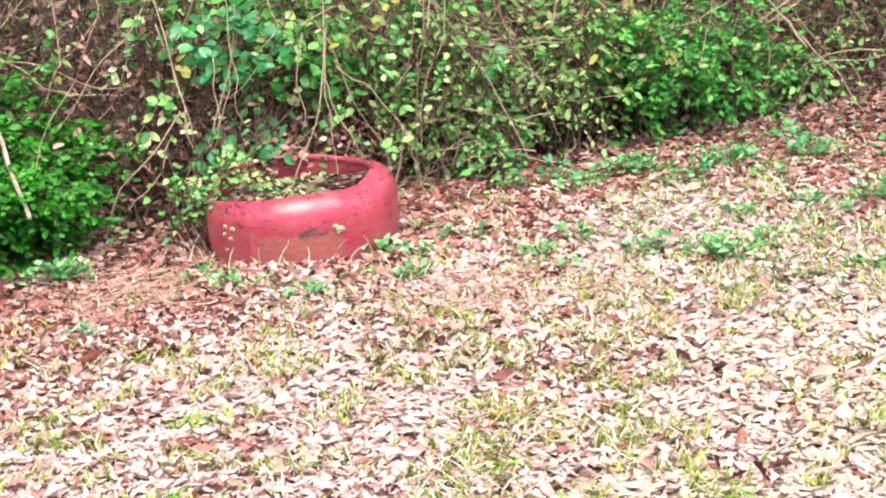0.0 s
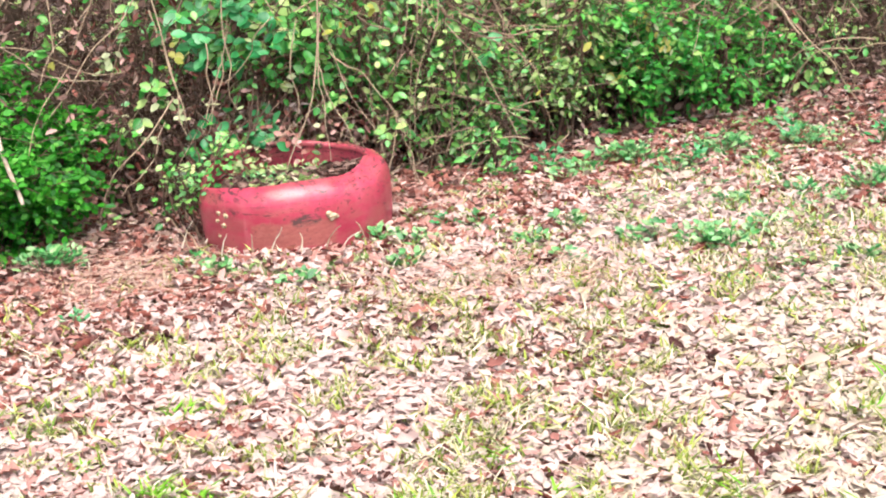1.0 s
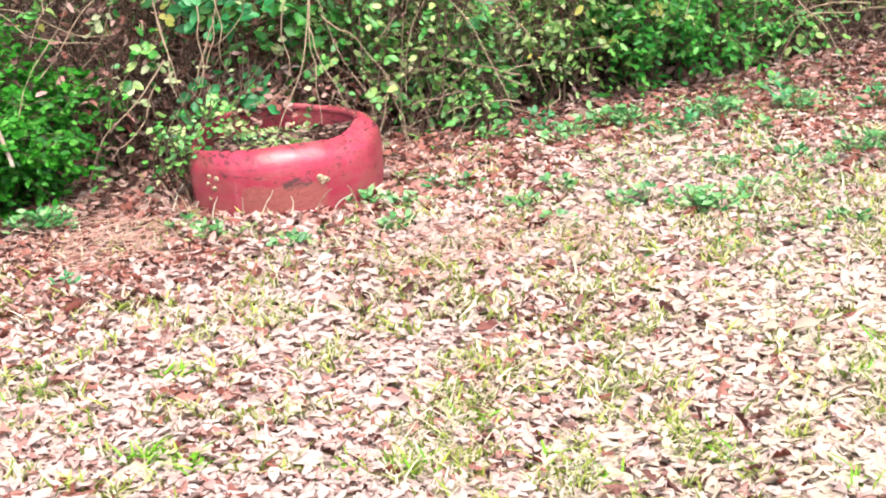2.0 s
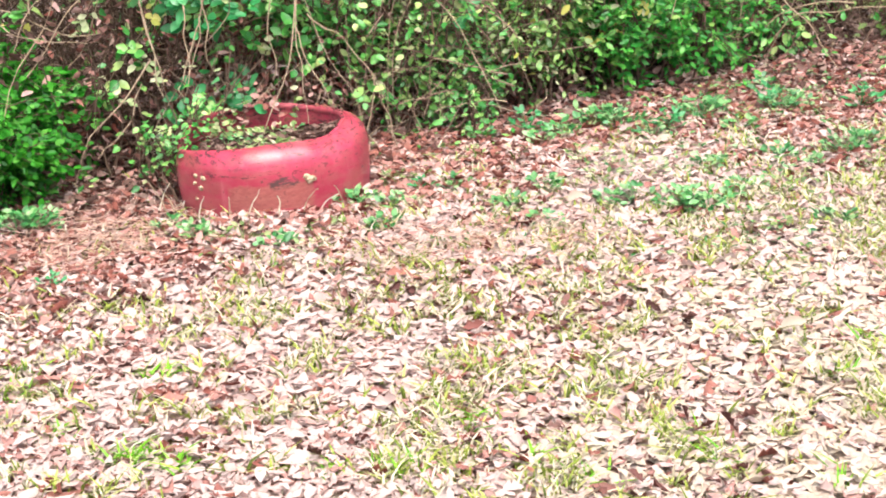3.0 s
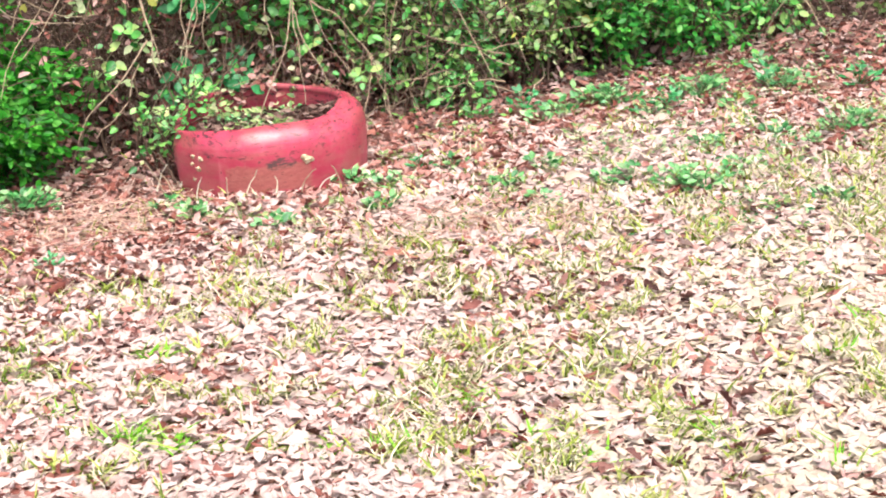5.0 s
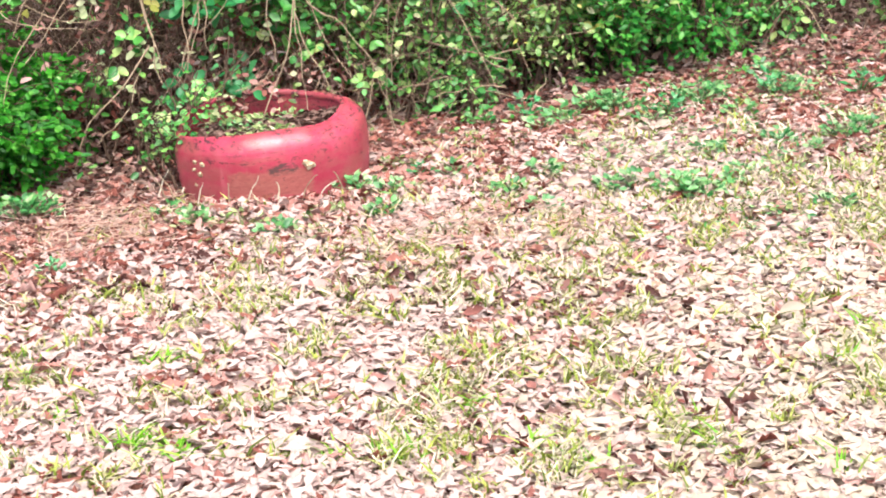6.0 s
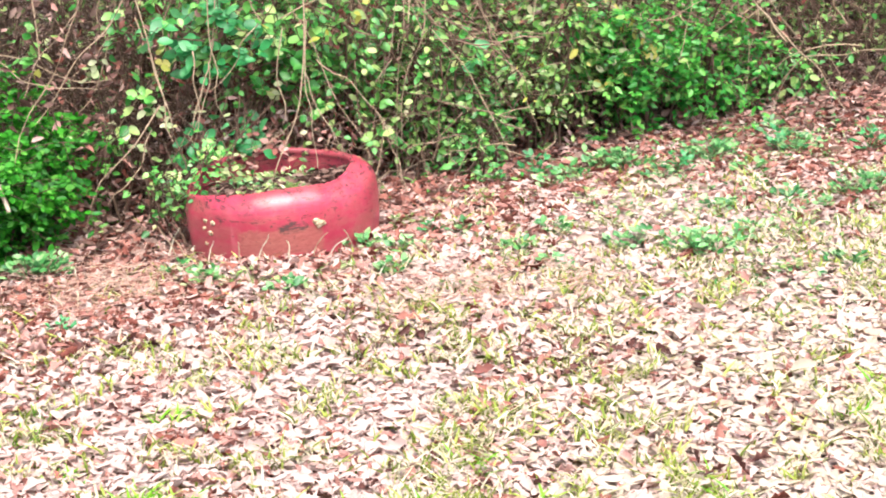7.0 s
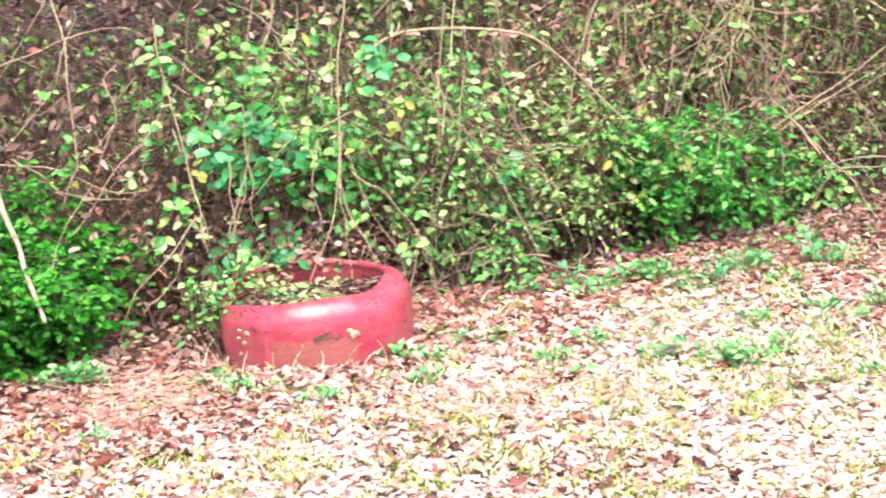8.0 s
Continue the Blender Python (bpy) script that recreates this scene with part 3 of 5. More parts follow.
for k, (x, y, h, c) in enumerate([(-2.3, 7.6, 1.5, 1000), (-1.4, 8.2, 1.3, 900), (-0.6, 7.5, 1.35, 1300), (0.2, 7.5, 1.35, 1700),
                                  (0.9, 7.9, 1.35, 2000), (1.7, 8.4, 1.35, 2400), (2.6, 8.4, 1.35, 2000), (-0.1, 9.0, 1.6, 1600), (1.2, 9.4, 1.5, 1400)]):
    shrub("thicket_shrub", (x, y), h, 0.75, 12, 260, c, 0.048, M_SHADED_UNDERWOOD,
          "straggly thicket shrub with thin green leaves toned dark for shade", 40 + k, low=0.1, droop=0.2)


# ---------------------------------------------------------------- leafy sprigs standing out of the shrubs
GREEN = [(-1.08, 5.95, 0.46), (-0.57, 6.1, 0.55), (-0.66, 6.1, 0.44), (-1.14, 5.95, 0.34), (-0.92, 6.0, 0.12), (-0.98, 6.0, 0.16), (-0.28, 6.1, 0.42), (-0.24, 6.1, 0.24), (-0.43, 6.1, 0.36), (0.06, 6.35, 0.17), (0.12, 6.35, 0.14), (0.55, 6.65, 0.31), (0.8, 6.65, 0.41), (0.83, 6.65, 0.2), (-1.09, 5.95, 0.45), (-1.15, 5.95, 0.7), (-1.45, 5.95, 0.64), (-0.88, 6.0, 0.73), (-1.13, 5.95, 0.99), (-0.79, 6.0, 0.82), (-0.58, 6.1, 0.57), (-0.57, 6.1, 0.47), (-0.76, 6.0, 0.94), (0.1, 6.35, 0.82), (1.26, 6.65, 0.74)]
TEAL = [(-0.92, 6.0, 0.57), (-0.8, 6.0, 0.54), (-0.68, 6.0, 0.59), (-0.74, 6.0, 0.27), (-0.7, 6.1, 0.24), (-0.93, 6.0, 0.23), (0.12, 6.35, 0.44), (-0.99, 5.95, 0.69), (-0.77, 6.0, 0.7), (-0.94, 6.0, 0.55), (-0.8, 6.0, 0.54), (-0.79, 6.0, 0.71), (-0.89, 6.0, 0.64), (-0.95, 6.0, 0.57), (-0.33, 6.1, 0.88), (-0.34, 6.1, 0.93)]
YELLOW = [(-1.0, 5.95, 0.55), (-0.57, 6.1, 0.46), (-1.19, 5.95, 0.29), (0.24, 6.35, 0.34), (0.69, 6.65, 0.37), (0.7, 6.65, 0.3), (-1.27, 5.95, 0.52), (-1.05, 5.95, 0.37), (-0.93, 6.0, 0.85), (-0.54, 6.1, 0.85), (-0.25, 6.1, 0.73), (0.15, 6.35, 0.75), (0.49, 6.65, 0.81)]


def sprig(at, material, size, label, seed):
    """A drooping twig end with leaves in pairs, its stalk running back into the shrub."""
    rng = np.random.default_rng(seed)
    top = thing("leaf_sprig", at, label, "sprig", "leafy sprigs of the thicket")
    a = rng.uniform(0, 2 * np.pi)
    tip = np.array((0.07 * math.cos(a), -0.03 + 0.03 * math.sin(a), -0.05))
    root = np.array((rng.normal(0, 0.08), 0.16, rng.uniform(0.05, 0.2)))
    p = bend([root, (root[0] * 0.3, 0.05, 0.05), (0, 0, 0), tip], 10, 0.004, rng)
    stalk = part("stalk", mesh("stalk", *tubes(p[None], np.linspace(0.0022, 0.001, 10)[None], 5), M_TWIG), top)
    shapes = leaf_pieces(size, 0.68, material, 4, seed)
    for k in range(int(rng.integers(6, 12))):
        b = rng.uniform(0, 2 * np.pi)
        place_leaf(shapes[k % 4], stalk, p[int(rng.integers(3, 10))] + rng.normal(0, 0.012, 3), (math.cos(b), 0.6 * math.sin(b) - 0.15, rng.normal(-0.15, 0.45)),
                   (rng.normal(0, 0.4), rng.normal(-0.8, 0.4), 1), rng.uniform(0.7, 1.2))


for k, at in enumerate(GREEN):
    sprig(at, M_PRIVET, 0.05, "leafy sprig of round bright green leaves", 700 + k)
for k, at in enumerate(TEAL):
    sprig(at, M_TEAL, 0.058, "leafy sprig of glossy blue-green leaves", 740 + k)
for k, at in enumerate(YELLOW):
    sprig(at, M_YELLOW if k % 5 == 0 else M_PALE, 0.04, "leafy sprig of pale yellowing leaves", 780 + k)

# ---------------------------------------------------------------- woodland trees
# The crowns are out of view, added and sized to shade the thicket.
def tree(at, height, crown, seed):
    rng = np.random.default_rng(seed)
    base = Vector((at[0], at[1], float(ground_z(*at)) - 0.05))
    top = thing("woodland_tree", base, "slender woodland tree with a bare trunk and an unseen crown added for shade", "tree", "trees of the wood edge")
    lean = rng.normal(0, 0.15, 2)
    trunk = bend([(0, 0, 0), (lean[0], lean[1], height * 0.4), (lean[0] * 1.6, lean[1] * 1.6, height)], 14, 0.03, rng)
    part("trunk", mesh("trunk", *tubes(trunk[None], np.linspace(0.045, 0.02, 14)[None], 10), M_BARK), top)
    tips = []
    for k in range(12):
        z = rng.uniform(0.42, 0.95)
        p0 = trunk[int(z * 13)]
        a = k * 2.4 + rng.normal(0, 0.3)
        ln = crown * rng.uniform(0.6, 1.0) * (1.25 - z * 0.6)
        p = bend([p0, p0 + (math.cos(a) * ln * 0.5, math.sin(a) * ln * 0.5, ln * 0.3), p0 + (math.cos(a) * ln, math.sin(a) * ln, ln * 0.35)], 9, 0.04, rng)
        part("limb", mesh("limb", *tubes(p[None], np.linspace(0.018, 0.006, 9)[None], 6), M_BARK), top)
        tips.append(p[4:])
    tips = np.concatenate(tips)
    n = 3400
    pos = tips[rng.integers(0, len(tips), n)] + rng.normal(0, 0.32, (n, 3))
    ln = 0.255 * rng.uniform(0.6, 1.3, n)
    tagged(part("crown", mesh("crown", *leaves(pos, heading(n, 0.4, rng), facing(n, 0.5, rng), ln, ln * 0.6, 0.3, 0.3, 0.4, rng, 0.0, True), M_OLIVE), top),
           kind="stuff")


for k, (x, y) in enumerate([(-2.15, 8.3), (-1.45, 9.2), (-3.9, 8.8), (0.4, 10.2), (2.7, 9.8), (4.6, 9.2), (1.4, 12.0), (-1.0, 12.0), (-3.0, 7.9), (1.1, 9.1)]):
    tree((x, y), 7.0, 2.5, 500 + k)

for k, at in enumerate([(-0.79, 5.66, 0.24), (-0.83, 5.60, 0.22), (-0.75, 5.72, 0.24), (-0.81, 5.75, 0.27), (-0.85, 5.65, 0.25), (-0.75, 5.70, 0.20), (-0.87, 5.80, 0.22), (-0.82, 5.84, 0.28)]):
    sprig(at, M_OLIVE if k % 3 == 2 else M_PRIVET, 0.030, "leafy sprig of small green leaves over the tyre", 830 + k)

for k, at in enumerate([(-0.78, 5.90, 0.29), (-0.70, 5.91, 0.285)]):
    sprig(at, M_TEAL, 0.055, "leafy sprig of broad blue-green leaves over the tyre", 850 + k)
for k, at in enumerate([(-0.82, 5.82, 0.23), (-0.77, 5.84, 0.19), (-0.73, 5.88, 0.23), (-0.84, 5.78, 0.19), (-0.69, 5.86, 0.19), (-0.78, 5.78, 0.17), (-0.67, 5.92, 0.23), (-0.89, 5.80, 0.21)]):
    sprig(at, (M_PRIVET, M_OLIVE, M_LITTER_RED, M_WEED)[k % 4], 0.027, "small leafy sprig growing over the tyre's rim", 870 + k)
for k, at in enumerate([(-0.90, 5.70, 0.19), (-0.91, 5.74, 0.22), (-0.86, 5.66, 0.17), (-0.91, 5.62, 0.17)]):
    sprig(at, (M_PRIVET, M_WEED)[k % 2], 0.028, "small leafy sprig leaning on the tyre", 885 + k)
for k, at in enumerate([(-0.84, 5.84, 0.235), (-0.62, 5.92, 0.24), (-0.50, 5.93, 0.235), (-0.56, 5.85, 0.21), (-0.72, 5.86, 0.22), (-0.42, 5.90, 0.24)]):
    sprig(at, M_LITTER_RED if k % 2 else M_OLIVE, 0.030, "half-dead sprig with brown and olive leaves on the tyre", 860 + k)

# ---------------------------------------------------------------- vines
VINE_LEAF = leaf_pieces(0.042, 0.6, M_PRIVET, 4, 70) + leaf_pieces(0.04, 0.6, M_OLIVE, 2, 71) + leaf_pieces(0.036, 0.6, M_PALE, 1, 72)


def vine(points, radius, label, material=None, name="vine", steps=14, wobble=0.008, category="vine", taper=0.5, leafy=0):
    at = points[0]
    p = bend(points, steps, wobble) - np.array(at)
    rad = np.linspace(radius, radius * taper, steps)
    ob = new(name, mesh(name, *tubes(p[None], rad[None], 7), material or M_VINE))
    ob.location = at
    for _ in range(leafy):
        k = int(RNG.integers(1, steps))
        place_leaf(VINE_LEAF[int(RNG.integers(0, 7))], ob, p[k], heading(1, 0.5)[0] + np.array((0, -0.3, 0)), (RNG.normal(0, 0.4), RNG.normal(-0.5, 0.4), 1), RNG.uniform(0.6, 1.2))
    return tagged(ob, label, category)


HANG = "thin tan vine hanging bare from the shrubs"
vine([(-0.43, 5.98, 1.6), (-0.43, 5.95, 1.14), (-0.46, 5.92, 0.94), (-0.48, 5.88, 0.69), (-0.5, 5.85, 0.5), (-0.53, 5.82, 0.36), (-0.59, 5.78, 0.23), (-0.64, 5.75, 0.13)], 0.0037, "tan vine hanging down into the red tyre", steps=26)
vine([(-0.48, 5.95, 0.68), (-0.48, 5.9, 0.46), (-0.47, 5.85, 0.35), (-0.47, 5.8, 0.16)], 0.0027, HANG)
vine([(-0.49, 5.95, 0.49), (-0.43, 5.88, 0.34), (-0.36, 5.8, 0.24)], 0.0027, HANG)
vine([(-0.09, 6.2, 1.1), (-0.15, 6.2, 0.6), (-0.17, 6.2, 0.41), (-0.19, 6.2, 0.0)], 0.0027, HANG)
vine([(-0.15, 6.35, 0.83), (-0.10, 6.32, 0.70), (-0.02, 6.28, 0.56), (0.09, 6.25, 0.41), (0.16, 6.21, 0.28), (0.23, 6.18, 0.11)], 0.0034, "tan vine slanting down to the leaf litter")
vine([(-1.10, 5.95, 1.12), (-1.09, 5.93, 0.94), (-1.06, 5.91, 0.76), (-1.03, 5.89, 0.60), (-1.00, 5.87, 0.46), (-0.96, 5.85, 0.32)], 0.0034, HANG, steps=22)
vine([(-0.46, 5.98, 0.55), (-0.40, 5.96, 0.49), (-0.34, 5.95, 0.46), (-0.25, 5.94, 0.36), (-0.20, 5.92, 0.24)], 0.0028, HANG, steps=18)
vine([(-0.04, 6.22, 0.84), (-0.07, 6.19, 0.60), (-0.13, 6.15, 0.43), (-0.17, 6.12, 0.19)], 0.0026, HANG, steps=18)
vine([(-0.82, 5.95, 0.55), (-0.85, 5.93, 0.44), (-0.89, 5.90, 0.35), (-0.92, 5.88, 0.27)], 0.0026, HANG)
vine([(-0.56, 5.98, 0.66), (-0.60, 5.96, 0.48), (-0.57, 5.94, 0.38), (-0.61, 5.92, 0.28), (-0.66, 5.90, 0.23)], 0.0024, HANG, steps=20, wobble=0.004)
vine([(-1.00, 5.84, 0.43), (-1.08, 5.81, 0.33), (-1.17, 5.78, 0.24), (-1.23, 5.75, 0.15), (-1.28, 5.72, 0.01)], 0.0037, "tan arching vine rooted beside the tyre")
vine([(-1.05, 5.86, 0.35), (-1.09, 5.82, 0.23), (-1.14, 5.78, 0.14), (-1.20, 5.74, 0.11)], 0.0028, "tan arching vine rooted beside the tyre")
vine([(-0.45, 6.3, 0.9), (-0.25, 6.4, 0.98), (0.14, 6.48, 0.96), (0.33, 6.55, 0.85), (0.55, 6.62, 0.6), (0.72, 6.7, 0.41), (0.8, 6.75, 0.2)], 0.0061, "thick tan vine arching over the shrubs", steps=20)
vine([(0.05, 6.5, 0.7), (0.16, 6.5, 0.76), (0.33, 6.55, 0.85)], 0.0034, HANG)
vine([(0.95, 6.8, 0.3), (1.2, 6.9, 0.44), (1.49, 7.05, 0.59), (1.82, 7.2, 0.78), (2.1, 7.4, 0.9)], 0.0041, "dry pale vine leaning through the thicket")
vine([(0.92, 6.9, 0.19), (1.38, 7.1, 0.47), (1.85, 7.3, 0.68), (2.2, 7.5, 0.8)], 0.0037, "dry pale vine leaning through the thicket")
vine([(-1.62, 5.55, 0.62), (-1.55, 5.5, 0.44), (-1.51, 5.45, 0.34), (-1.47, 5.4, 0.20)], 0.0095, "bleached broken branch caught in the shrub", M_STICK, "dead_branch", category="branch", taper=0.8)
vine([(-1.9, 5.95, 0.62), (-1.65, 5.95, 0.62), (-1.48, 5.93, 0.58), (-1.33, 5.92, 0.52), (-1.18, 5.9, 0.52)], 0.0031, HANG)
vine([(-1.9, 5.95, 0.9), (-1.61, 5.95, 1.0), (-1.39, 5.93, 1.07), (-1.18, 5.9, 1.09)], 0.0034, HANG)
vine([(-0.87, 5.9, 0.6), (-0.87, 5.85, 0.43), (-0.89, 5.8, 0.28)], 0.0027, HANG)
vine([(-0.51, 6.1, 0.8), (-0.52, 6.0, 1.3)], 0.0027, HANG)
vine([(1.34, 6.9, 0.43), (1.48, 6.7, 0.3), (1.6, 6.6, 0.1)], 0.0034, "dry pale vine leaning through the thicket")
vine([(1.5, 6.9, 0.28), (1.7, 6.7, 0.32), (2.0, 6.6, 0.35)], 0.0034, "dry pale vine leaning through the thicket")
vine([(-1.5, 6.0, 1.4), (-1.48, 6.0, 1.18), (-1.43, 5.95, 0.94), (-1.41, 5.9, 0.6)], 0.0048, HANG)
vine([(-0.70, 6.05, 1.3), (-0.72, 6.05, 1.06), (-0.79, 6.02, 0.88), (-0.82, 6.0, 0.55)], 0.0041, HANG)

vine([(-1.10, 5.97, 0.81), (-1.20, 5.94, 0.69), (-1.30, 5.92, 0.57), (-1.37, 5.89, 0.46), (-1.46, 5.86, 0.34)], 0.0034, HANG, steps=18)
vine([(-1.09, 5.95, 0.73), (-1.04, 5.92, 0.61), (-1.00, 5.90, 0.47), (-0.98, 5.88, 0.35), (-0.97, 5.85, 0.29)], 0.0036, HANG, steps=18)
vine([(-1.66, 5.95, 0.64), (-1.56, 5.94, 0.58), (-1.47, 5.93, 0.52), (-1.35, 5.91, 0.49), (-1.23, 5.90, 0.48)], 0.0030, HANG, steps=18)
vine([(-0.83, 5.90, 0.54), (-0.88, 5.89, 0.41), (-0.90, 5.87, 0.32), (-0.90, 5.86, 0.27)], 0.0026, HANG)
vine([(0.66, 6.70, 0.56), (0.74, 6.71, 0.51), (0.87, 6.72, 0.49), (0.98, 6.74, 0.53), (1.09, 6.75, 0.59)], 0.0034, "thin tan vine arching over the evergreen shrub", steps=18)
strand = vine([(0.66, 6.80, 0.58), (0.74, 6.75, 0.52), (0.79, 6.70, 0.46), (0.82, 6.65, 0.40), (0.84, 6.60, 0.35)], 0.0022, "drooping strand of yellowing leaves over the evergreen shrub", M_VINE, "yellow_strand", 16, 0.01)
YELLOWED = leaf_pieces(0.032, 0.45, M_YELLOW, 3, 73) + leaf_pieces(0.032, 0.45, M_PALE, 1, 74)
strand_rng = np.random.default_rng(74)
for k in range(44):
    f = k / 43
    place_leaf(YELLOWED[k % 4], strand, (0.18 * f + strand_rng.normal(0, 0.014), -0.2 * f - 0.01, 0.01 - 0.22 * f + strand_rng.normal(0, 0.012)),
               (strand_rng.normal(0.1, 0.5), -0.2, -0.9), (strand_rng.normal(0, 0.3), -1, 0.4), strand_rng.uniform(0.7, 1.2))


rng = np.random.default_rng(66)
for k in range(34):
    x = rng.uniform(-1.7, 1.9)
    y = 6.05 + 0.42 * x + rng.uniform(-0.05, 0.5)
    top, foot = rng.uniform(0.55, 1.5), max(0.0, rng.uniform(-0.3, 0.6))
    dx = rng.normal(0, 0.3)
    g = float(ground_z(x, y))
    vine([(x, y, g + top), (x + dx * 0.3, y + rng.normal(0, 0.03), g + top * 0.6 + foot * 0.4), (x + dx, y + rng.normal(0, 0.05), g + foot)],
         rng.uniform(0.0016, 0.0032), "thin trailing vine with a few small leaves", M_VINE if k % 3 else M_TWIG, steps=18, wobble=0.03, leafy=int(rng.integers(0, 9)))


for k in range(44):
    x = rng.uniform(0.0, 2.2)
    y = 6.35 + 0.42 * x + rng.uniform(0.0, 0.5)
    g = float(ground_z(x, y))
    top, foot = rng.uniform(0.7, 1.6), rng.uniform(0.1, 0.7)
    dx = rng.normal(0.05, 0.16)
    vine([(x, y, g + top), (x + dx * 0.2, y + rng.normal(0, 0.03), g + top * 0.6 + foot * 0.4), (x + dx, y + rng.normal(0, 0.05), g + foot)],
         rng.uniform(0.0014, 0.0026), "thin tan vine hanging bare in the thicket", M_VINE if k % 2 else M_TANGLE, steps=18, wobble=0.035)


def tangle(name, count, x0, x1, y0, y1, z0, z1, length, radius, material, label, seed):
    rng = np.random.default_rng(seed)
    x, y = rng.uniform(x0, x1, count), rng.uniform(y0, y1, count)
    z = ground_z(x, y) + rng.uniform(z0, z1, count) * rng.uniform(0.3, 1, count)
    d = unit(np.stack([rng.normal(0, 0.6, count), rng.normal(0, 0.5, count), rng.normal(0.1, 0.9, count)], 1))
    ts = np.linspace(-0.5, 0.5, 8)
    ln = length * rng.uniform(0.4, 1.3, count)
    p = np.stack([x, y, z], 1)[:, None] + d[:, None] * ln[:, None, None] * ts[None, :, None]
    bow = unit(rng.normal(0, 1, (count, 3)))
    p += bow[:, None] * (0.22 * ln * rng.uniform(0.1, 1, count))[:, None, None] * (ts ** 2)[None, :, None] * 3
    p += rng.normal(0, 0.006, p.shape)
    p[..., 2] = np.maximum(p[..., 2], ground_z(p[..., 0], p[..., 1]) + 0.004)
    rad = radius * rng.uniform(0.5, 1.4, count)[:, None] * np.linspace(1.2, 0.6, 8)[None]
    top = thing(name, (0, 0, 0), label, "twigs")
    order = np.argsort(y - 0.42 * x)
    for k in order[:55]:
        part("twig", mesh("twig", *tubes(p[k:k + 1], rad[k:k + 1], 5), material), top)
    rest = order[55:]
    if len(rest):
        tagged(part("twig_mass", mesh("twig_mass", *tubes(p[rest], rad[rest], 4), material), top), kind="stuff")


tangle("twig_tangle", 750, -2.6, -0.9, 6.0, 7.6, 0.02, 1.2, 0.55, 0.0026, M_TWIG, "tangle of thin dark twigs behind the shrubs", 61)
tangle("twig_tangle", 520, -0.9, 0.2, 6.1, 7.6, 0.02, 1.0, 0.5, 0.0024, M_TANGLE, "tangle of thin brown twigs behind the tyre", 67)
tangle("twig_tangle", 620, 0.0, 1.5, 6.9, 9.5, 0.02, 1.1, 0.6, 0.003, M_TANGLE, "tangle of thin brown twigs in the thicket", 62)
# darker bark than the twigs beside it, colouring in shade from the trees
tangle("twig_tangle", 640, 1.5, 3.3, 7.1, 9.5, 0.02, 1.1, 0.6, 0.003, M_TWIG, "tangle of thin twigs in the thicket, coloured dark for shade", 51)
tangle("vine_tangle", 22, -0.85, 0.15, 6.0, 6.4, 0.02, 0.45, 0.36, 0.0021, M_VINE, "pale thin vines tangled low behind the tyre", 60)
tangle("twig_tangle", 150, -2.4, -0.9, 6.15, 7.0, 0.1, 1.3, 0.5, 0.0021, M_TANGLE, "tangle of thin pale brown twigs in the gap of the thicket", 56)
tangle("vine_tangle", 120, 0.1, 1.6, 6.75, 8.0, 0.4, 1.6, 0.6, 0.0022, M_VINE, "thin tan vines tangled high in the thicket", 52)
tangle("vine_tangle", 190, -2.6, 3.2, 6.3, 9.0, 0.1, 1.4, 0.9, 0.0034, M_VINE, "pale dry vines tangled through the thicket", 63)


def caught_leaves(count, x0, x1, depth, z1, size, material, label, seed):
    """Dry leaves hung up in the twigs along the thicket's front."""
    rng = np.random.default_rng(seed)
    x = rng.uniform(x0, x1, count)
    y = 6.15 + 0.42 * x + rng.uniform(0.25, depth, count)
    z = ground_z(x, y) + z1 * rng.random(count) ** 1.8
    ln = size * rng.uniform(0.5, 1.3, count)
    tagged(new("caught_leaves", mesh("caught_leaves", *leaves(np.stack([x, y, z], 1), heading(count, 0.8, rng), facing(count, 0.9, rng), ln, ln * 0.45,
                                                              0.5, 0.45, 0.4, rng, 0.5), material)), label, "dry leaves", kind="stuff")


caught_leaves(1700, -1.3, 1.9, 0.9, 0.45, 0.042, M_LITTER_BROWN, "brown dry leaves caught in the twigs", 64)
caught_leaves(900, -0.95, 0.35, 0.45, 0.3, 0.04, M_LITTER_RED, "russet dry leaves caught behind the tyre", 68)
caught_leaves(380, -0.9, 0.2, 0.35, 0.34, 0.034, M_LITTER, "pale dry leaves caught in the vines behind the tyre", 59)
caught_leaves(1300, -1.4, -0.1, 0.9, 0.7, 0.046, M_LITTER_RED, "russet dry leaves caught in the privet stems", 69)
caught_leaves(320, -2.1, -0.7, 0.9, 1.1, 0.036, M_LITTER_RED, "curled tan leaves hung in the bare twigs", 55)
caught_leaves(900, -0.75, 0.6, 0.6, 0.65, 0.036, M_LITTER_RED, "russet dry leaves caught in the hanging vines", 54)
caught_leaves(1800, -0.9, 1.6, 1.4, 1.2, 0.042, M_LITTER_RED, "russet dry leaves caught deep in the thicket", 53)
caught_leaves(2600, -2.3, -0.9, 1.5, 1.3, 0.05, M_LITTER_BROWN, "brown dry leaves hung thick in the bare twigs", 58)
caught_leaves(1000, 0.1, 1.5, 1.3, 1.3, 0.045, M_LITTER_RED, "russet dry leaves caught high in the thicket", 57)
caught_leaves(1500, -1.9, 2.2, 1.8, 1.2, 0.045, M_LITTER_BROWN, "brown dry leaves caught high in the thicket", 65)

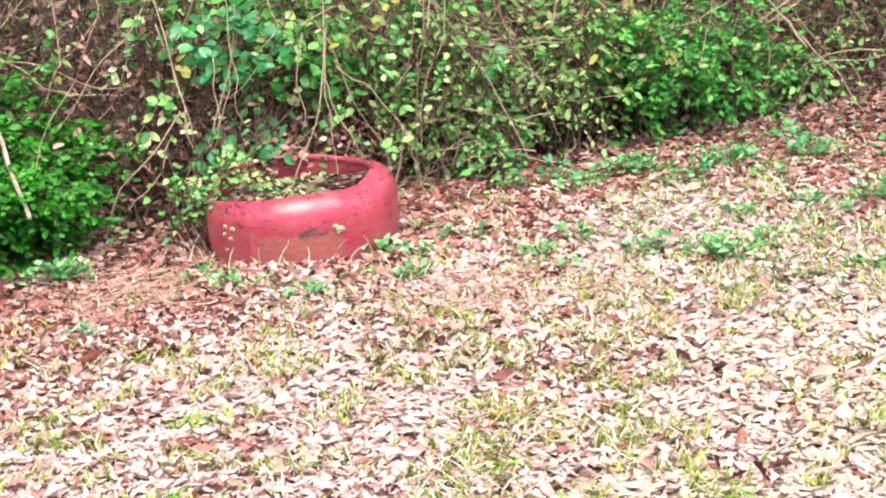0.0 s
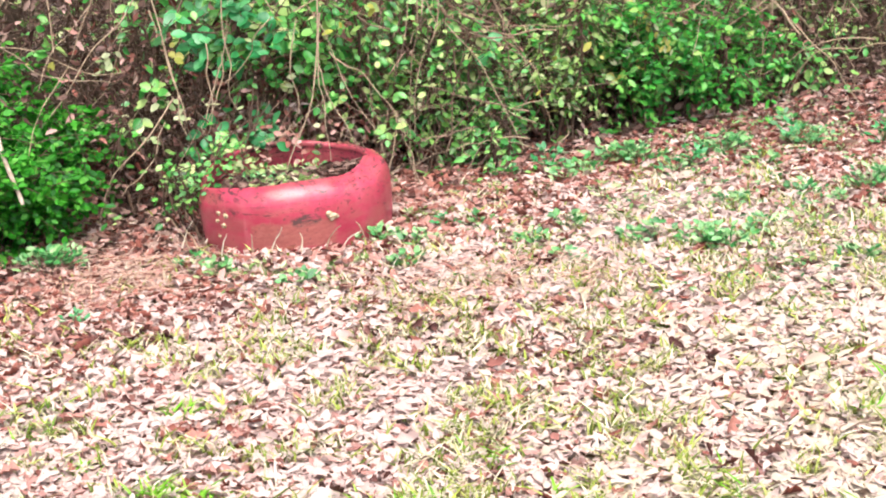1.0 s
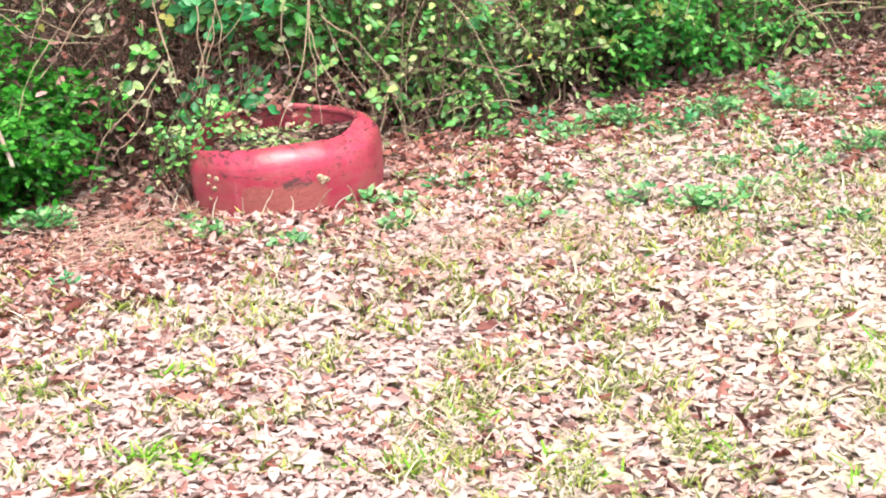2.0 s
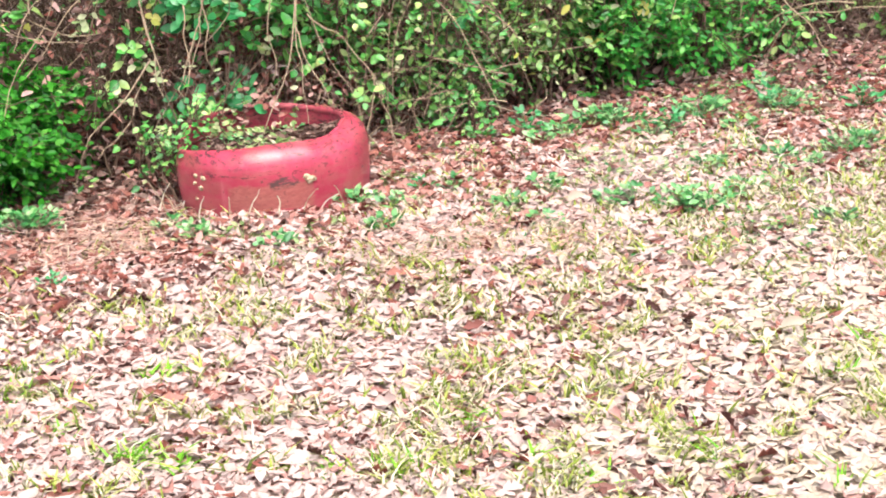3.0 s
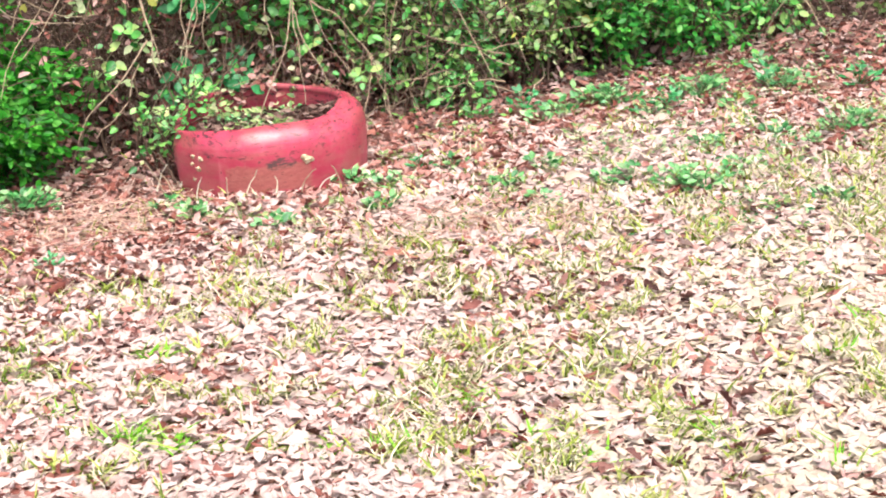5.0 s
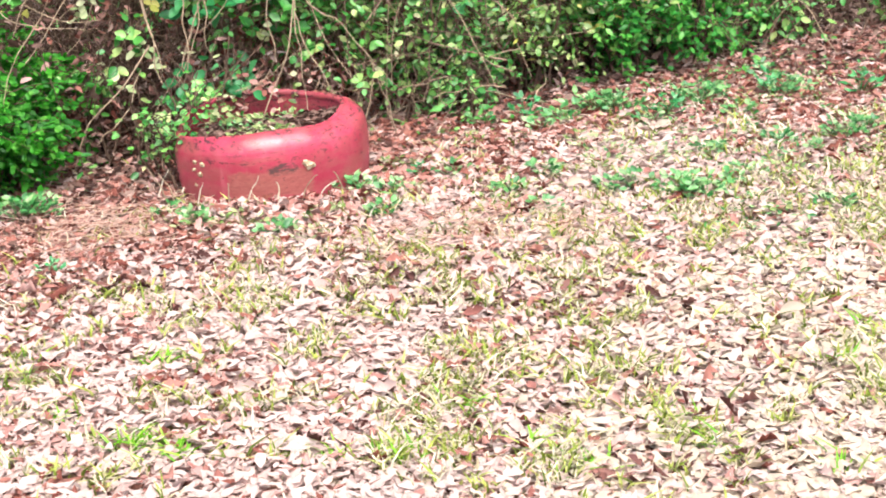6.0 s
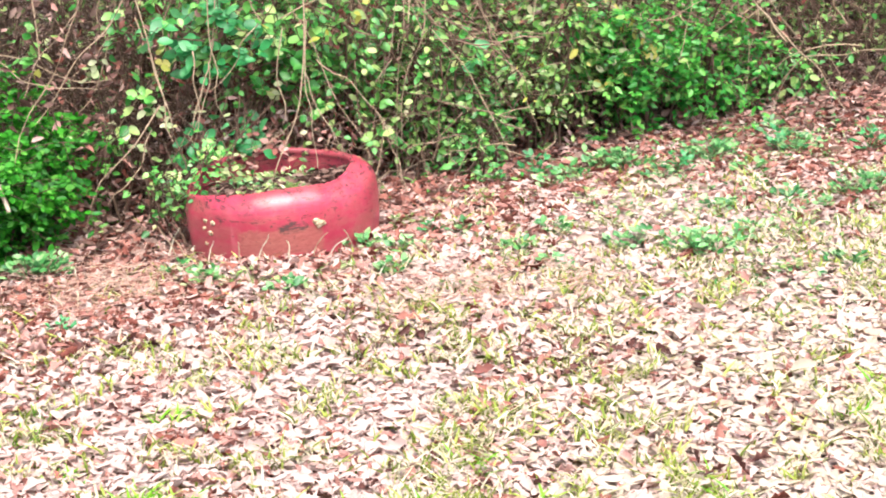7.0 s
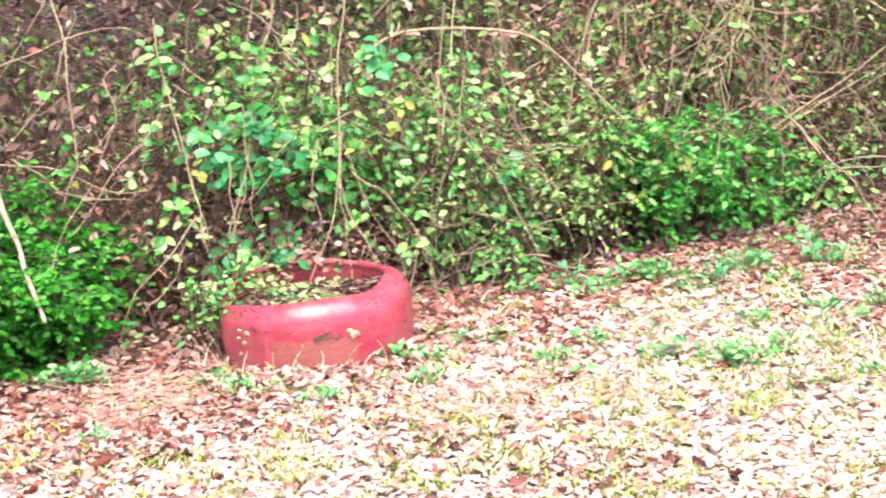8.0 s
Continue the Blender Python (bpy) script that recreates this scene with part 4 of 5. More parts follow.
# ---------------------------------------------------------------- low weeds
def weed(name, at, count, size, reach, height, material, label, seed, ratio=0.46, group="weeds on the leaf litter"):
    rng = np.random.default_rng(seed)
    base = Vector((at[0], at[1], float(ground_z(*at)) - 0.003))
    top = thing(name, base, label, "weed", group)
    a = rng.uniform(0, 2 * np.pi, count)
    r = reach * np.sqrt(rng.uniform(0.02, 1, count))
    tip = np.stack([r * np.cos(a), r * np.sin(a), height * rng.uniform(0.4, 1.0, count) * (1 - 0.5 * r / reach)], 1)
    ts = np.linspace(0, 1, 5)
    p = tip[:, None] * np.stack([ts ** 1.3, ts ** 1.3, ts ** 0.8], 1)[None] * 1.0
    tagged(part("stalk_growth", mesh("stalk_growth", *tubes(p, np.tile(np.linspace(0.0016, 0.0010, 5), (count, 1)), 3), material), top), kind="stuff")
    shapes = leaf_pieces(size, ratio, material, 4, seed)
    for k in range(count):
        for turn in (-0.6, 0.7):
            b = a[k] + turn + rng.normal(0, 0.4)
            place_leaf(shapes[int(rng.integers(0, 4))], top, tip[k], (math.cos(b), math.sin(b), rng.uniform(0.0, 0.9)),
                       (rng.normal(0, 0.35), rng.normal(-0.5, 0.35), 1), rng.uniform(0.6, 1.2))
    return top


LUSH_WEEDS = [(0.61, 6.23), (0.68, 6.2), (0.99, 6.2), (1.31, 6.19), (0.76, 5.08), (0.83, 5.05), (-1.42, 5.39), (-1.36, 5.41), (1.39, 5.61)]
TEAL_WEEDS = [(0.33, 6.17), (0.85, 6.05), (1.59, 6.18), (1.27, 6.24), (-0.07, 5.54), (-1.19, 4.81)]
GREEN_WEEDS = [(0.5, 6.18), (0.77, 5.95), (1.06, 6.27), (1.1, 5.97), (1.28, 6.53), (1.48, 5.67), (1.24, 5.48), (1.17, 5.6), (0.9, 5.54), (0.99, 5.26), (0.62, 5.2), (0.55, 5.18), (0.91, 5.14),
               (1.19, 4.87), (-0.27, 5.43), (-0.32, 5.46), (-0.15, 5.36), (-0.18, 5.12), (0.05, 5.5), (0.23, 5.24), (0.34, 5.39), (0.33, 5.04), (0.38, 5.99), (0.44, 6.1), (0.15, 6.12),
               (-0.52, 5.05), (-0.8, 5.19), (-0.89, 5.29), (0.91, 6.24), (0.01, 6.32)]
PALE_WEEDS = [(0.52, 5.69), (0.54, 5.43), (1.1, 5.24), (-0.41, 4.94), (-0.64, 5.15), (-0.39, 5.17), (-0.84, 5.2), (-0.75, 5.16), (0.49, 5.78), (0.61, 5.59), (-0.15, 5.63), (1.01, 4.82),
              (1.47, 5.41), (1.32, 5.26), (0.16, 5.14), (0.71, 5.5)]
for k, at in enumerate(LUSH_WEEDS):
    weed("broadleaf_weed", at, 32, 0.027, 0.09, 0.11, M_WEED, "low spreading clump of bright green weeds in dry leaves", 100 + k, 0.62)
for k, at in enumerate(TEAL_WEEDS):
    weed("broadleaf_weed", at, 15 if at[1] > 5.6 else 10, 0.036 if at[1] > 5.6 else 0.024, 0.06 if at[1] > 5.6 else 0.04, 0.13 if at[1] > 5.6 else 0.075, M_TEAL, "upright blue-green weed growing through dry leaves", 130 + k, 0.5)
for k, at in enumerate(GREEN_WEEDS):
    weed("broadleaf_weed", at, 11 + 3 * (k % 3), 0.030, 0.055, 0.09 if at[1] > 5.6 else 0.07, M_WEED, "low green broadleaf weed growing through dry leaves", 150 + k, 0.62)
for k, at in enumerate(PALE_WEEDS):
    weed("creeping_weed", at, 12, 0.024, 0.075, 0.065, M_PALE if k % 3 == 0 else M_OLIVE, "thin dull green creeping weed among dry leaves", 190 + k, 0.5)

# ---------------------------------------------------------------- leaf litter, straw, grass
def wood_line(x):
    """Where the lawn ends and the thicket begins."""
    return 6.15 + 0.42 * x


def scatter(count, x0, x1, y0, y1, keep, rng):
    x, y = rng.uniform(x0, x1, count), rng.uniform(y0, y1, count)
    ok = rng.random(count) < keep(x, y)
    ok &= (x + 0.582) ** 2 + (y - 5.68) ** 2 > 0.342 ** 2
    return x[ok], y[ok]


LOBED = ((0.14, 0.32), (0.32, 0.86), (0.48, 0.52), (0.68, 1.0), (0.88, 0.5))
OVAL = ((0.2, 0.8), (0.5, 1.0), (0.82, 0.62))


def litter(name, count, area, keep, size, ratio, tilt, pile, material, label, seed, outline=None, crumple=0.35):
    """Fallen leaves, cupped or domed, curled along the rib, one over another."""
    rng = np.random.default_rng(seed)
    x, y = scatter(count, *area, keep, rng)
    n = len(x)
    z = ground_z(x, y) + 0.004 + pile * rng.random(n) ** 1.5
    ln = size * rng.uniform(0.5, 1.3, n)
    a = heading(n, 0.25, rng)
    pos = np.stack([x, y, z], 1) - a * ln[:, None] * 0.5
    cup = crumple * np.where(rng.random(n) < 0.55, -1.0, 1.0)
    wd = ln * ratio * rng.uniform(0.65, 1.35, n)
    pos[:, 2] += np.where(cup < 0, 0.3 * wd * crumple, 0)
    v, t = leaves(pos, a, facing(n, tilt, rng), ln, wd, cup, crumple, 0.4, rng, 0.35 if outline else 0.6, True, outline)
    v[:, 2] = np.maximum(v[:, 2], ground_z(v[:, 0], v[:, 1]) + 0.001)
    tagged(new(name, mesh(name, v, t, material)), label, "leaf litter", kind="stuff")


AREA = (-5.0, 5.0, -1.0, 8.0)


def thick(x, y):
    """The leaves lie thickest before the thicket and thin out over the lawn."""
    return np.clip(0.07 * smooth01(y, -0.9, 1.5) * smooth01(5.0 - np.abs(x), 0, 1.5) + 0.93 * smooth01(2.9 - np.abs(x - 0.1) + 0.25 * value_noise(x, y, 1.0, 31), 0.5, 1.3) * smooth01(y + 0.5 * value_noise(x, y, 1.0, 32), 1.9, 2.9), 0, 1)


# Swaps pale leaves for darker ones toward the thicket, painting its shade in colour.
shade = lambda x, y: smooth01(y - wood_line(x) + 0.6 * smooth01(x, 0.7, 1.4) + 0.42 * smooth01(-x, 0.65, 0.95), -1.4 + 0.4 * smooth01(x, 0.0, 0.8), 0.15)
drift = lambda x, y: (1 - 0.58 * smooth01(x - 0.4 * (y - 4), -0.2, 0.9)) * np.maximum(0.8 * smooth01(value_noise(x, y, 1.3, 3), 0.5, 0.8), smooth01(0.6 * value_noise(x, y, 5.0, 4) + 0.4 * value_noise(x, y, 11.0, 5), 0.58, 0.72))
bleach = lambda x, y: smooth01(x + 0.3 * (4.0 - y) + 0.5 * (value_noise(x, y, 3.0, 33) - 0.5), -0.1, 1.1) * smooth01(5.2 - y, 0.0, 1.2)
open_lawn = lambda x, y: smooth01(0.30 * y + 0.62 - np.abs(x - 0.03), 0.0, 0.25) * smooth01(y, 2.3, 2.6) * (1 - smooth01(y - wood_line(x), 0.1, 0.5))
beyond = lambda x, y: thick(x, y) * (1 - 0.85 * open_lawn(x, y))
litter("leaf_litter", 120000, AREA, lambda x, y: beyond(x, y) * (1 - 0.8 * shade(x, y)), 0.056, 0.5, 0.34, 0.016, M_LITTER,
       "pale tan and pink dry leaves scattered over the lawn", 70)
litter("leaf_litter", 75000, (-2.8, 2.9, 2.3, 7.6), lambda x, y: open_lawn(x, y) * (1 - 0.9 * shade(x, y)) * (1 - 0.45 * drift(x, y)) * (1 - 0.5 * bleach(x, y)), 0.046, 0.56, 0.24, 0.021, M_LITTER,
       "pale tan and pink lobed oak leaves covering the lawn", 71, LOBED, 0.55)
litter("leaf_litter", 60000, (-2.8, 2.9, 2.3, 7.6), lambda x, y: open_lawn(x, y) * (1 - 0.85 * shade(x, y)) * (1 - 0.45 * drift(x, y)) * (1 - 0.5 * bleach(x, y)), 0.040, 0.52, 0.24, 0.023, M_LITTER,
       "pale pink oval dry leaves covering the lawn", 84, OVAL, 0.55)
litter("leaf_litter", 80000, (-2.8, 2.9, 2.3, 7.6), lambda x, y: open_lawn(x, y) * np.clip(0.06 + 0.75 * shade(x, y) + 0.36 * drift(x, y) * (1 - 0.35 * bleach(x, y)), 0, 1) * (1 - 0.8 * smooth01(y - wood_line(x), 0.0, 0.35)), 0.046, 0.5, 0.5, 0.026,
       M_LITTER_RED, "russet brown dry leaves in drifts, and toward the thicket as painted shade", 72, LOBED, 0.8)
litter("leaf_litter", 70000, (-2.0, 3.0, 2.3, 5.4), lambda x, y: open_lawn(x, y) * bleach(x, y) * 0.9, 0.045, 0.56, 0.24, 0.021, M_BLEACHED,
       "sun-bleached straw-pale leaves lying on the open lawn", 79, OVAL, 0.5)
# brown leaves also spread beside the tyre, colouring in the shade there
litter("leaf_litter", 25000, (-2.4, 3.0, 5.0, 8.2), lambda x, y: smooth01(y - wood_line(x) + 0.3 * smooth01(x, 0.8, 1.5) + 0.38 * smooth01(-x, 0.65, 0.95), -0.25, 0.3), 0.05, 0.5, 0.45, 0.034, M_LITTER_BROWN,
       "brown dry leaves under the shrubs, their dark colour deepening the shade", 77)
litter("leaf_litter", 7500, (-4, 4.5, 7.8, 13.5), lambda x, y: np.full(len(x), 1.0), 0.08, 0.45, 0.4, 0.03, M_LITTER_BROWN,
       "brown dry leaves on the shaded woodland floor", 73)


DRIFTS = [(-0.24, 4.73), (-0.22, 4.47), (0.22, 5.01), (-0.76, 5.11), (-1.14, 4.65), (-0.93, 4.61), (-0.88, 4.94), (-0.69, 4.8), (0.26, 4.24), (0.32, 4.1), (0.72, 3.77), (0.5, 4.24),
          (0.66, 4.15), (0.11, 4.24), (-0.77, 4.37), (-0.05, 4.37), (0.61, 3.51), (0.13, 3.48), (-0.1, 3.64), (0.36, 3.27), (0.56, 3.25), (-1.34, 5.2), (-0.26, 3.54), (-0.88, 4.1)]


def leaf_drift(cx, cy, count, seed):
    """A small heap of darker curled leaves standing on edge."""
    rng = np.random.default_rng(seed)
    x, y = rng.normal(0, 0.06, count), rng.normal(0, 0.035, count)
    z = ground_z(cx + x, cy + y) - float(ground_z(cx, cy)) + 0.016 + 0.014 * rng.random(count)
    ln = 0.042 * rng.uniform(0.6, 1.3, count)
    v, t = leaves(np.stack([x, y, z], 1), heading(count, 0.45, rng), facing(count, 0.8, rng), ln, ln * 0.5, 0.6, 0.5, 0.4, rng, 0.35, True, LOBED)
    ob = new("leaf_drift", mesh("leaf_drift", v, t, M_DRIFT))
    ob.location = (cx, cy, float(ground_z(cx, cy)))
    tagged(ob, "small drift of dark russet leaves on the lawn", "leaf litter", kind="stuff")


for k, (x, y) in enumerate(DRIFTS):
    leaf_drift(x, y, (15 if y > 4.3 else 9) + 5 * (k % 3), 900 + k)


def planter_litter():
    """Dry leaves lying on the soil in the tyre."""
    rng = np.random.default_rng(74)
    n = 760
    r, a = 0.25 * np.sqrt(rng.random(n)), rng.uniform(0, 2 * np.pi, n)
    d = heading(n, 0.25, rng)
    ln = 0.042 * rng.uniform(0.5, 1.3, n)
    pos = np.stack([r * np.cos(a), r * np.sin(a), soil_level(r * np.cos(a), r * np.sin(a)) + 0.004 + 0.018 * rng.random(n)], 1) - d * ln[:, None] * 0.5
    ob = new("planter_leaf_litter", mesh("planter_leaf_litter", *leaves(pos, d, facing(n, 0.4, rng), ln, ln * 0.45, 0.5, 0.4, 0.4, rng, 0.5), M_LITTER_BROWN))
    ob.matrix_world = LEAN
    tagged(ob, "brown dry leaves lying on the soil inside the tyre", "leaf litter", kind="stuff")


planter_litter()


def ground_cover(count, area, keep, size, material, label, seed):
    rng = np.random.default_rng(seed)
    x, y = scatter(count, *area, keep, rng)
    n = len(x)
    pos = np.stack([x, y, ground_z(x, y) + rng.uniform(0.015, 0.05, n)], 1)
    ln = size * rng.uniform(0.5, 1.3, n)
    tagged(new("ground_cover", mesh("ground_cover", *leaves(pos, heading(n, 0.3, rng), facing(n, 0.45, rng), ln, ln * 0.42, 0.3, 0.3, 0.4, rng), material)),
           label, "ground cover", kind="stuff")


ground_cover(26000, (-1.6, 2.2, 4.6, 7.0), lambda x, y: 0.30 * smooth01(value_noise(x, y, 3.1, 21), 0.5, 0.8) * smooth01(x, 0.15, 1.0) * (y - wood_line(x) < 0.1),
             0.022, M_WEED, "small green creeping leaves among the dry litter", 75)
ground_cover(26000, (-1.6, 2.2, 4.2, 7.0), lambda x, y: 0.38 * smooth01(value_noise(x, y, 4.1, 25), 0.42, 0.8) * smooth01(x, -1.2, 0.6) * (y - wood_line(x) < 0.0),
             0.020, M_OLIVE, "tiny yellow-green plants among the dry litter", 78)
ground_cover(4500, (-1.9, 2.2, 5.4, 7.2), lambda x, y: 0.5 * smooth01(value_noise(x, y, 3.5, 22), 0.5, 0.8) * (np.abs(y - wood_line(x)) < 0.25),
             0.034, M_PRIVET, "small green seedlings along the wood edge", 76)


def straw(count, cx, cy, rx, ry, seed):
    rng = np.random.default_rng(seed)
    x, y = cx + rng.normal(0, rx, count), cy + rng.normal(0, ry, count)
    ok = (x + 0.582) ** 2 + (y - 5.68) ** 2 > 0.342 ** 2
    x, y = x[ok], y[ok]
    n = len(x)
    a = heading(n, 0.12, rng)
    ln = rng.uniform(0.05, 0.13, n)
    ts = np.linspace(-0.5, 0.5, 4)
    z = ground_z(x, y) + 0.022 + 0.018 * rng.random(n)
    p = np.stack([x, y, z], 1)[:, None] + a[:, None] * ln[:, None, None] * ts[None, :, None]
    p[..., 2] += 0.02 * rng.normal(0, 1, n)[:, None] * (ts ** 2)[None]
    tagged(new("pine_straw", mesh("pine_straw", *tubes(p, np.full((n, 4), 0.0011), 3), M_STRAW)),
           "patch of orange pine straw on the leaves", "pine straw", kind="stuff")


straw(420, -1.12, 5.22, 0.15, 0.14, 81)
straw(330, 0.10, 4.86, 0.24, 0.12, 82)


def grass(name, count, area, keep, height, width, material, label, seed, spread=0.5):
    rng = np.random.default_rng(seed)
    x, y = scatter(count, *area, keep, rng)
    n = len(x)
    pos = np.stack([x, y, ground_z(x, y) + 0.012], 1)
    lean = heading(n, 0, rng) * rng.uniform(0.1, 1.0, n)[:, None] * spread
    tagged(new(name, mesh(name, *blades(pos, lean, height * rng.uniform(0.5, 1.3, n), width * rng.uniform(0.7, 1.3, n), rng), material)),
           label, "grass", kind="stuff")


NEAR = (-3.2, 3.6, 0.5, 6.2)
lawn = lambda x, y: thick(x, y) * smooth01(0.15 * value_noise(x, y, 2.4, 9) + 0.4 * value_noise(x, y, 8.0, 10) + 0.45 * value_noise(x, y, 19.0, 11), 0.50, 0.66) * np.clip(0.48 + 0.36 * (4.8 - y) + 0.18 * x, 0.01, 0.85)
grass("lawn_grass", 195000, NEAR, lawn, 0.036, 0.0066, M_GRASS, "short yellow-green lawn grass poking through leaves", 91, 1.7)
grass("dead_grass", 150000, NEAR, lawn, 0.038, 0.0055, M_DEADGRASS, "short straw-coloured dead grass between the leaves", 92, 2.0)

FRESH_TUFTS = [(-0.75, 3.54), (-0.7, 3.55), (-0.63, 3.51), (-0.76, 4.03), (-0.74, 4.05), (-1.12, 3.99), (-0.96, 3.73), (0.06, 3.63), (-0.11, 3.4), (0.18, 3.42), (0.27, 3.3), (0.59, 3.35),
               (0.83, 3.21), (1.07, 3.97), (-0.27, 3.41), (0.52, 3.49), (-1.13, 4.14), (0.95, 3.75)]
DULL_TUFTS = [(-0.65, 4.03), (-0.89, 3.87), (-0.55, 4.27), (-0.66, 4.57), (-0.15, 4.22), (0.02, 4.09), (-0.08, 3.84), (0.2, 4.21), (0.49, 4.4), (0.54, 4.43), (0.71, 4.38), (0.71, 4.05),
              (-0.19, 3.4), (1.01, 4.15), (0.85, 4.49), (0.94, 4.43), (1.08, 3.9), (0.84, 4.11), (-0.79, 3.42), (-0.53, 3.47), (-0.38, 3.46), (0.38, 4.05), (0.6, 3.82), (0.45, 3.81),
              (0.81, 3.73), (-1.18, 4.33), (-1.08, 4.19), (-0.77, 3.82), (-0.69, 3.81), (0.34, 4.44), (0.19, 4.56), (0.37, 4.67), (0.54, 4.73), (0.74, 4.59), (-0.01, 4.4), (0.21, 3.78),
              (0.57, 3.43), (-0.04, 3.69), (0.79, 3.99), (-0.28, 3.67)]
TUFTS = FRESH_TUFTS + DULL_TUFTS
BLADES = []
for k in range(8):
    rng = np.random.default_rng(290 + k)
    v, t = blades(np.zeros((1, 3)), heading(1, 0, rng) * rng.uniform(0.7, 1.9), np.array([0.046 * rng.uniform(0.6, 1.2)]), np.array([0.0075]), rng)
    BLADES.append(mesh("blade", v, t, M_FRESH))
OLIVE_BLADES = []
for blade in BLADES:
    dull = blade.copy()
    dull.materials[0] = M_GRASS
    OLIVE_BLADES.append(dull)
for k, (x, y) in enumerate(TUFTS):
    rng = np.random.default_rng(300 + k)
    z = float(ground_z(x, y))
    fresh = k < len(FRESH_TUFTS)
    tuft = thing("grass_tuft", (x, y, z), "small tuft of fresh green grass among fallen leaves" if fresh
                 else "small tuft of yellow-green grass among fallen leaves", "grass tuft", "grass tufts in the lawn")
    for b in range(50 if k < 3 else 26 if fresh else 15):
        dx, dy = rng.normal(0, 0.026), rng.normal(0, 0.026)
        place_leaf((BLADES if fresh else OLIVE_BLADES)[b % 8], tuft, (dx, dy, float(ground_z(x + dx, y + dy)) - z), heading(1, 0, rng)[0], (0, 0, 1), rng.uniform(0.6, 1.25), "blade")

# ---------------------------------------------------------------- larger fallen leaves, one by one
rng = np.random.default_rng(400)
FALLEN = [leaf_pieces(0.058, r, m, 4, 410 + k, shape, 0.6) for k, (r, m, shape) in enumerate(((0.5, M_LITTER, LOBED), (0.5, M_LITTER_RED, LOBED), (0.5, M_BLEACHED, OVAL)))]
for k in range(210):
    x, y = rng.uniform(-1.7, 1.9), 2.9 + 3.6 * rng.random() ** 1.1
    if (x + 0.582) ** 2 + (y - 5.68) ** 2 < 0.40 ** 2 or min((x - a) ** 2 + (y - b) ** 2 for a, b in TUFTS) < 0.01:
        continue
    kind = int(rng.integers(0, 3))
    ob = place_leaf(FALLEN[kind][k % 4], None, (x, y, float(ground_z(x, y)) + 0.022), heading(1, 0.25, rng)[0],
                    facing(1, 0.3, rng)[0], rng.uniform(0.7, 1.2), "fallen_leaf")
    tagged(ob, ("pale tan dry oak leaf lying on the litter", "russet brown dry leaf lying on the litter",
                "broad pale dry leaf lying on the litter")[kind], "leaf", "fallen leaves on the lawn")

# ---------------------------------------------------------------- growing on and round the tyre
def on_tread(dx, z):
    """A place on the near face of the tyre, dx metres along it, and the way it faces."""
    a = -math.acos(max(-1, min(1, dx / 0.341)))
    out = Vector((math.cos(a), math.sin(a), 0))
    return LEAN @ (out * 0.335 + Vector((0, 0, z))), (LEAN.to_3x3() @ out).normalized()


def bracket_fungus(dx, z, size, seed):
    place, out = on_tread(dx, z)
    bm = bmesh.new()
    bmesh.ops.create_icosphere(bm, subdivisions=3, radius=1.0)
    rng = random.Random(seed)
    for v in bm.verts:
        v.co *= 1 + 0.75 * noise.noise(v.co * 1.9 + Vector((seed * 3.7, 0, 0)))
        v.co.x *= 0.55
        v.co.z *= 0.6 if v.co.z > 0 else 0.85
    me = bpy.data.meshes.new("bracket_fungus")
    bm.to_mesh(me)
    bm.free()
    for p in me.polygons:
        p.use_smooth = True
    me.materials.append(M_FUNGUS)
    ob = new("bracket_fungus", me)
    ob.matrix_world = Matrix.LocRotScale(place, out.to_track_quat("X", "Z"), Vector((size,) * 3))
    tagged(ob, "small cream fungus growing on the red tyre", "fungus", "fungi on the tyre")


for k, (dx, z, size) in enumerate([(0.16, 0.135, 0.016), (0.147, 0.146, 0.010), (-0.234, 0.161, 0.009), (-0.206, 0.157, 0.010), (-0.240, 0.134, 0.010),
                                   (-0.218, 0.122, 0.012), (-0.238, 0.080, 0.009), (-0.10, 0.15, 0.005)]):
    bracket_fungus(dx, z, size, k)

rng = np.random.default_rng(600)
for k in range(22):
    r, a = 0.24 * math.sqrt(rng.random()), rng.uniform(0.8, 5.6)
    w = weed("planter_weed", (0.0, 0.0), int(rng.integers(5, 9)), 0.018 + 0.006 * (k % 2), 0.07, 0.05, M_WEED if k % 4 == 0 else M_OLIVE,
             "small green weed growing in the tyre planter", 610 + k, group="weeds in the planter")
    w.matrix_world = LEAN @ Matrix.Translation((r * math.cos(a), r * math.sin(a), float(soil_level(r * math.cos(a), r * math.sin(a))) - 0.002))

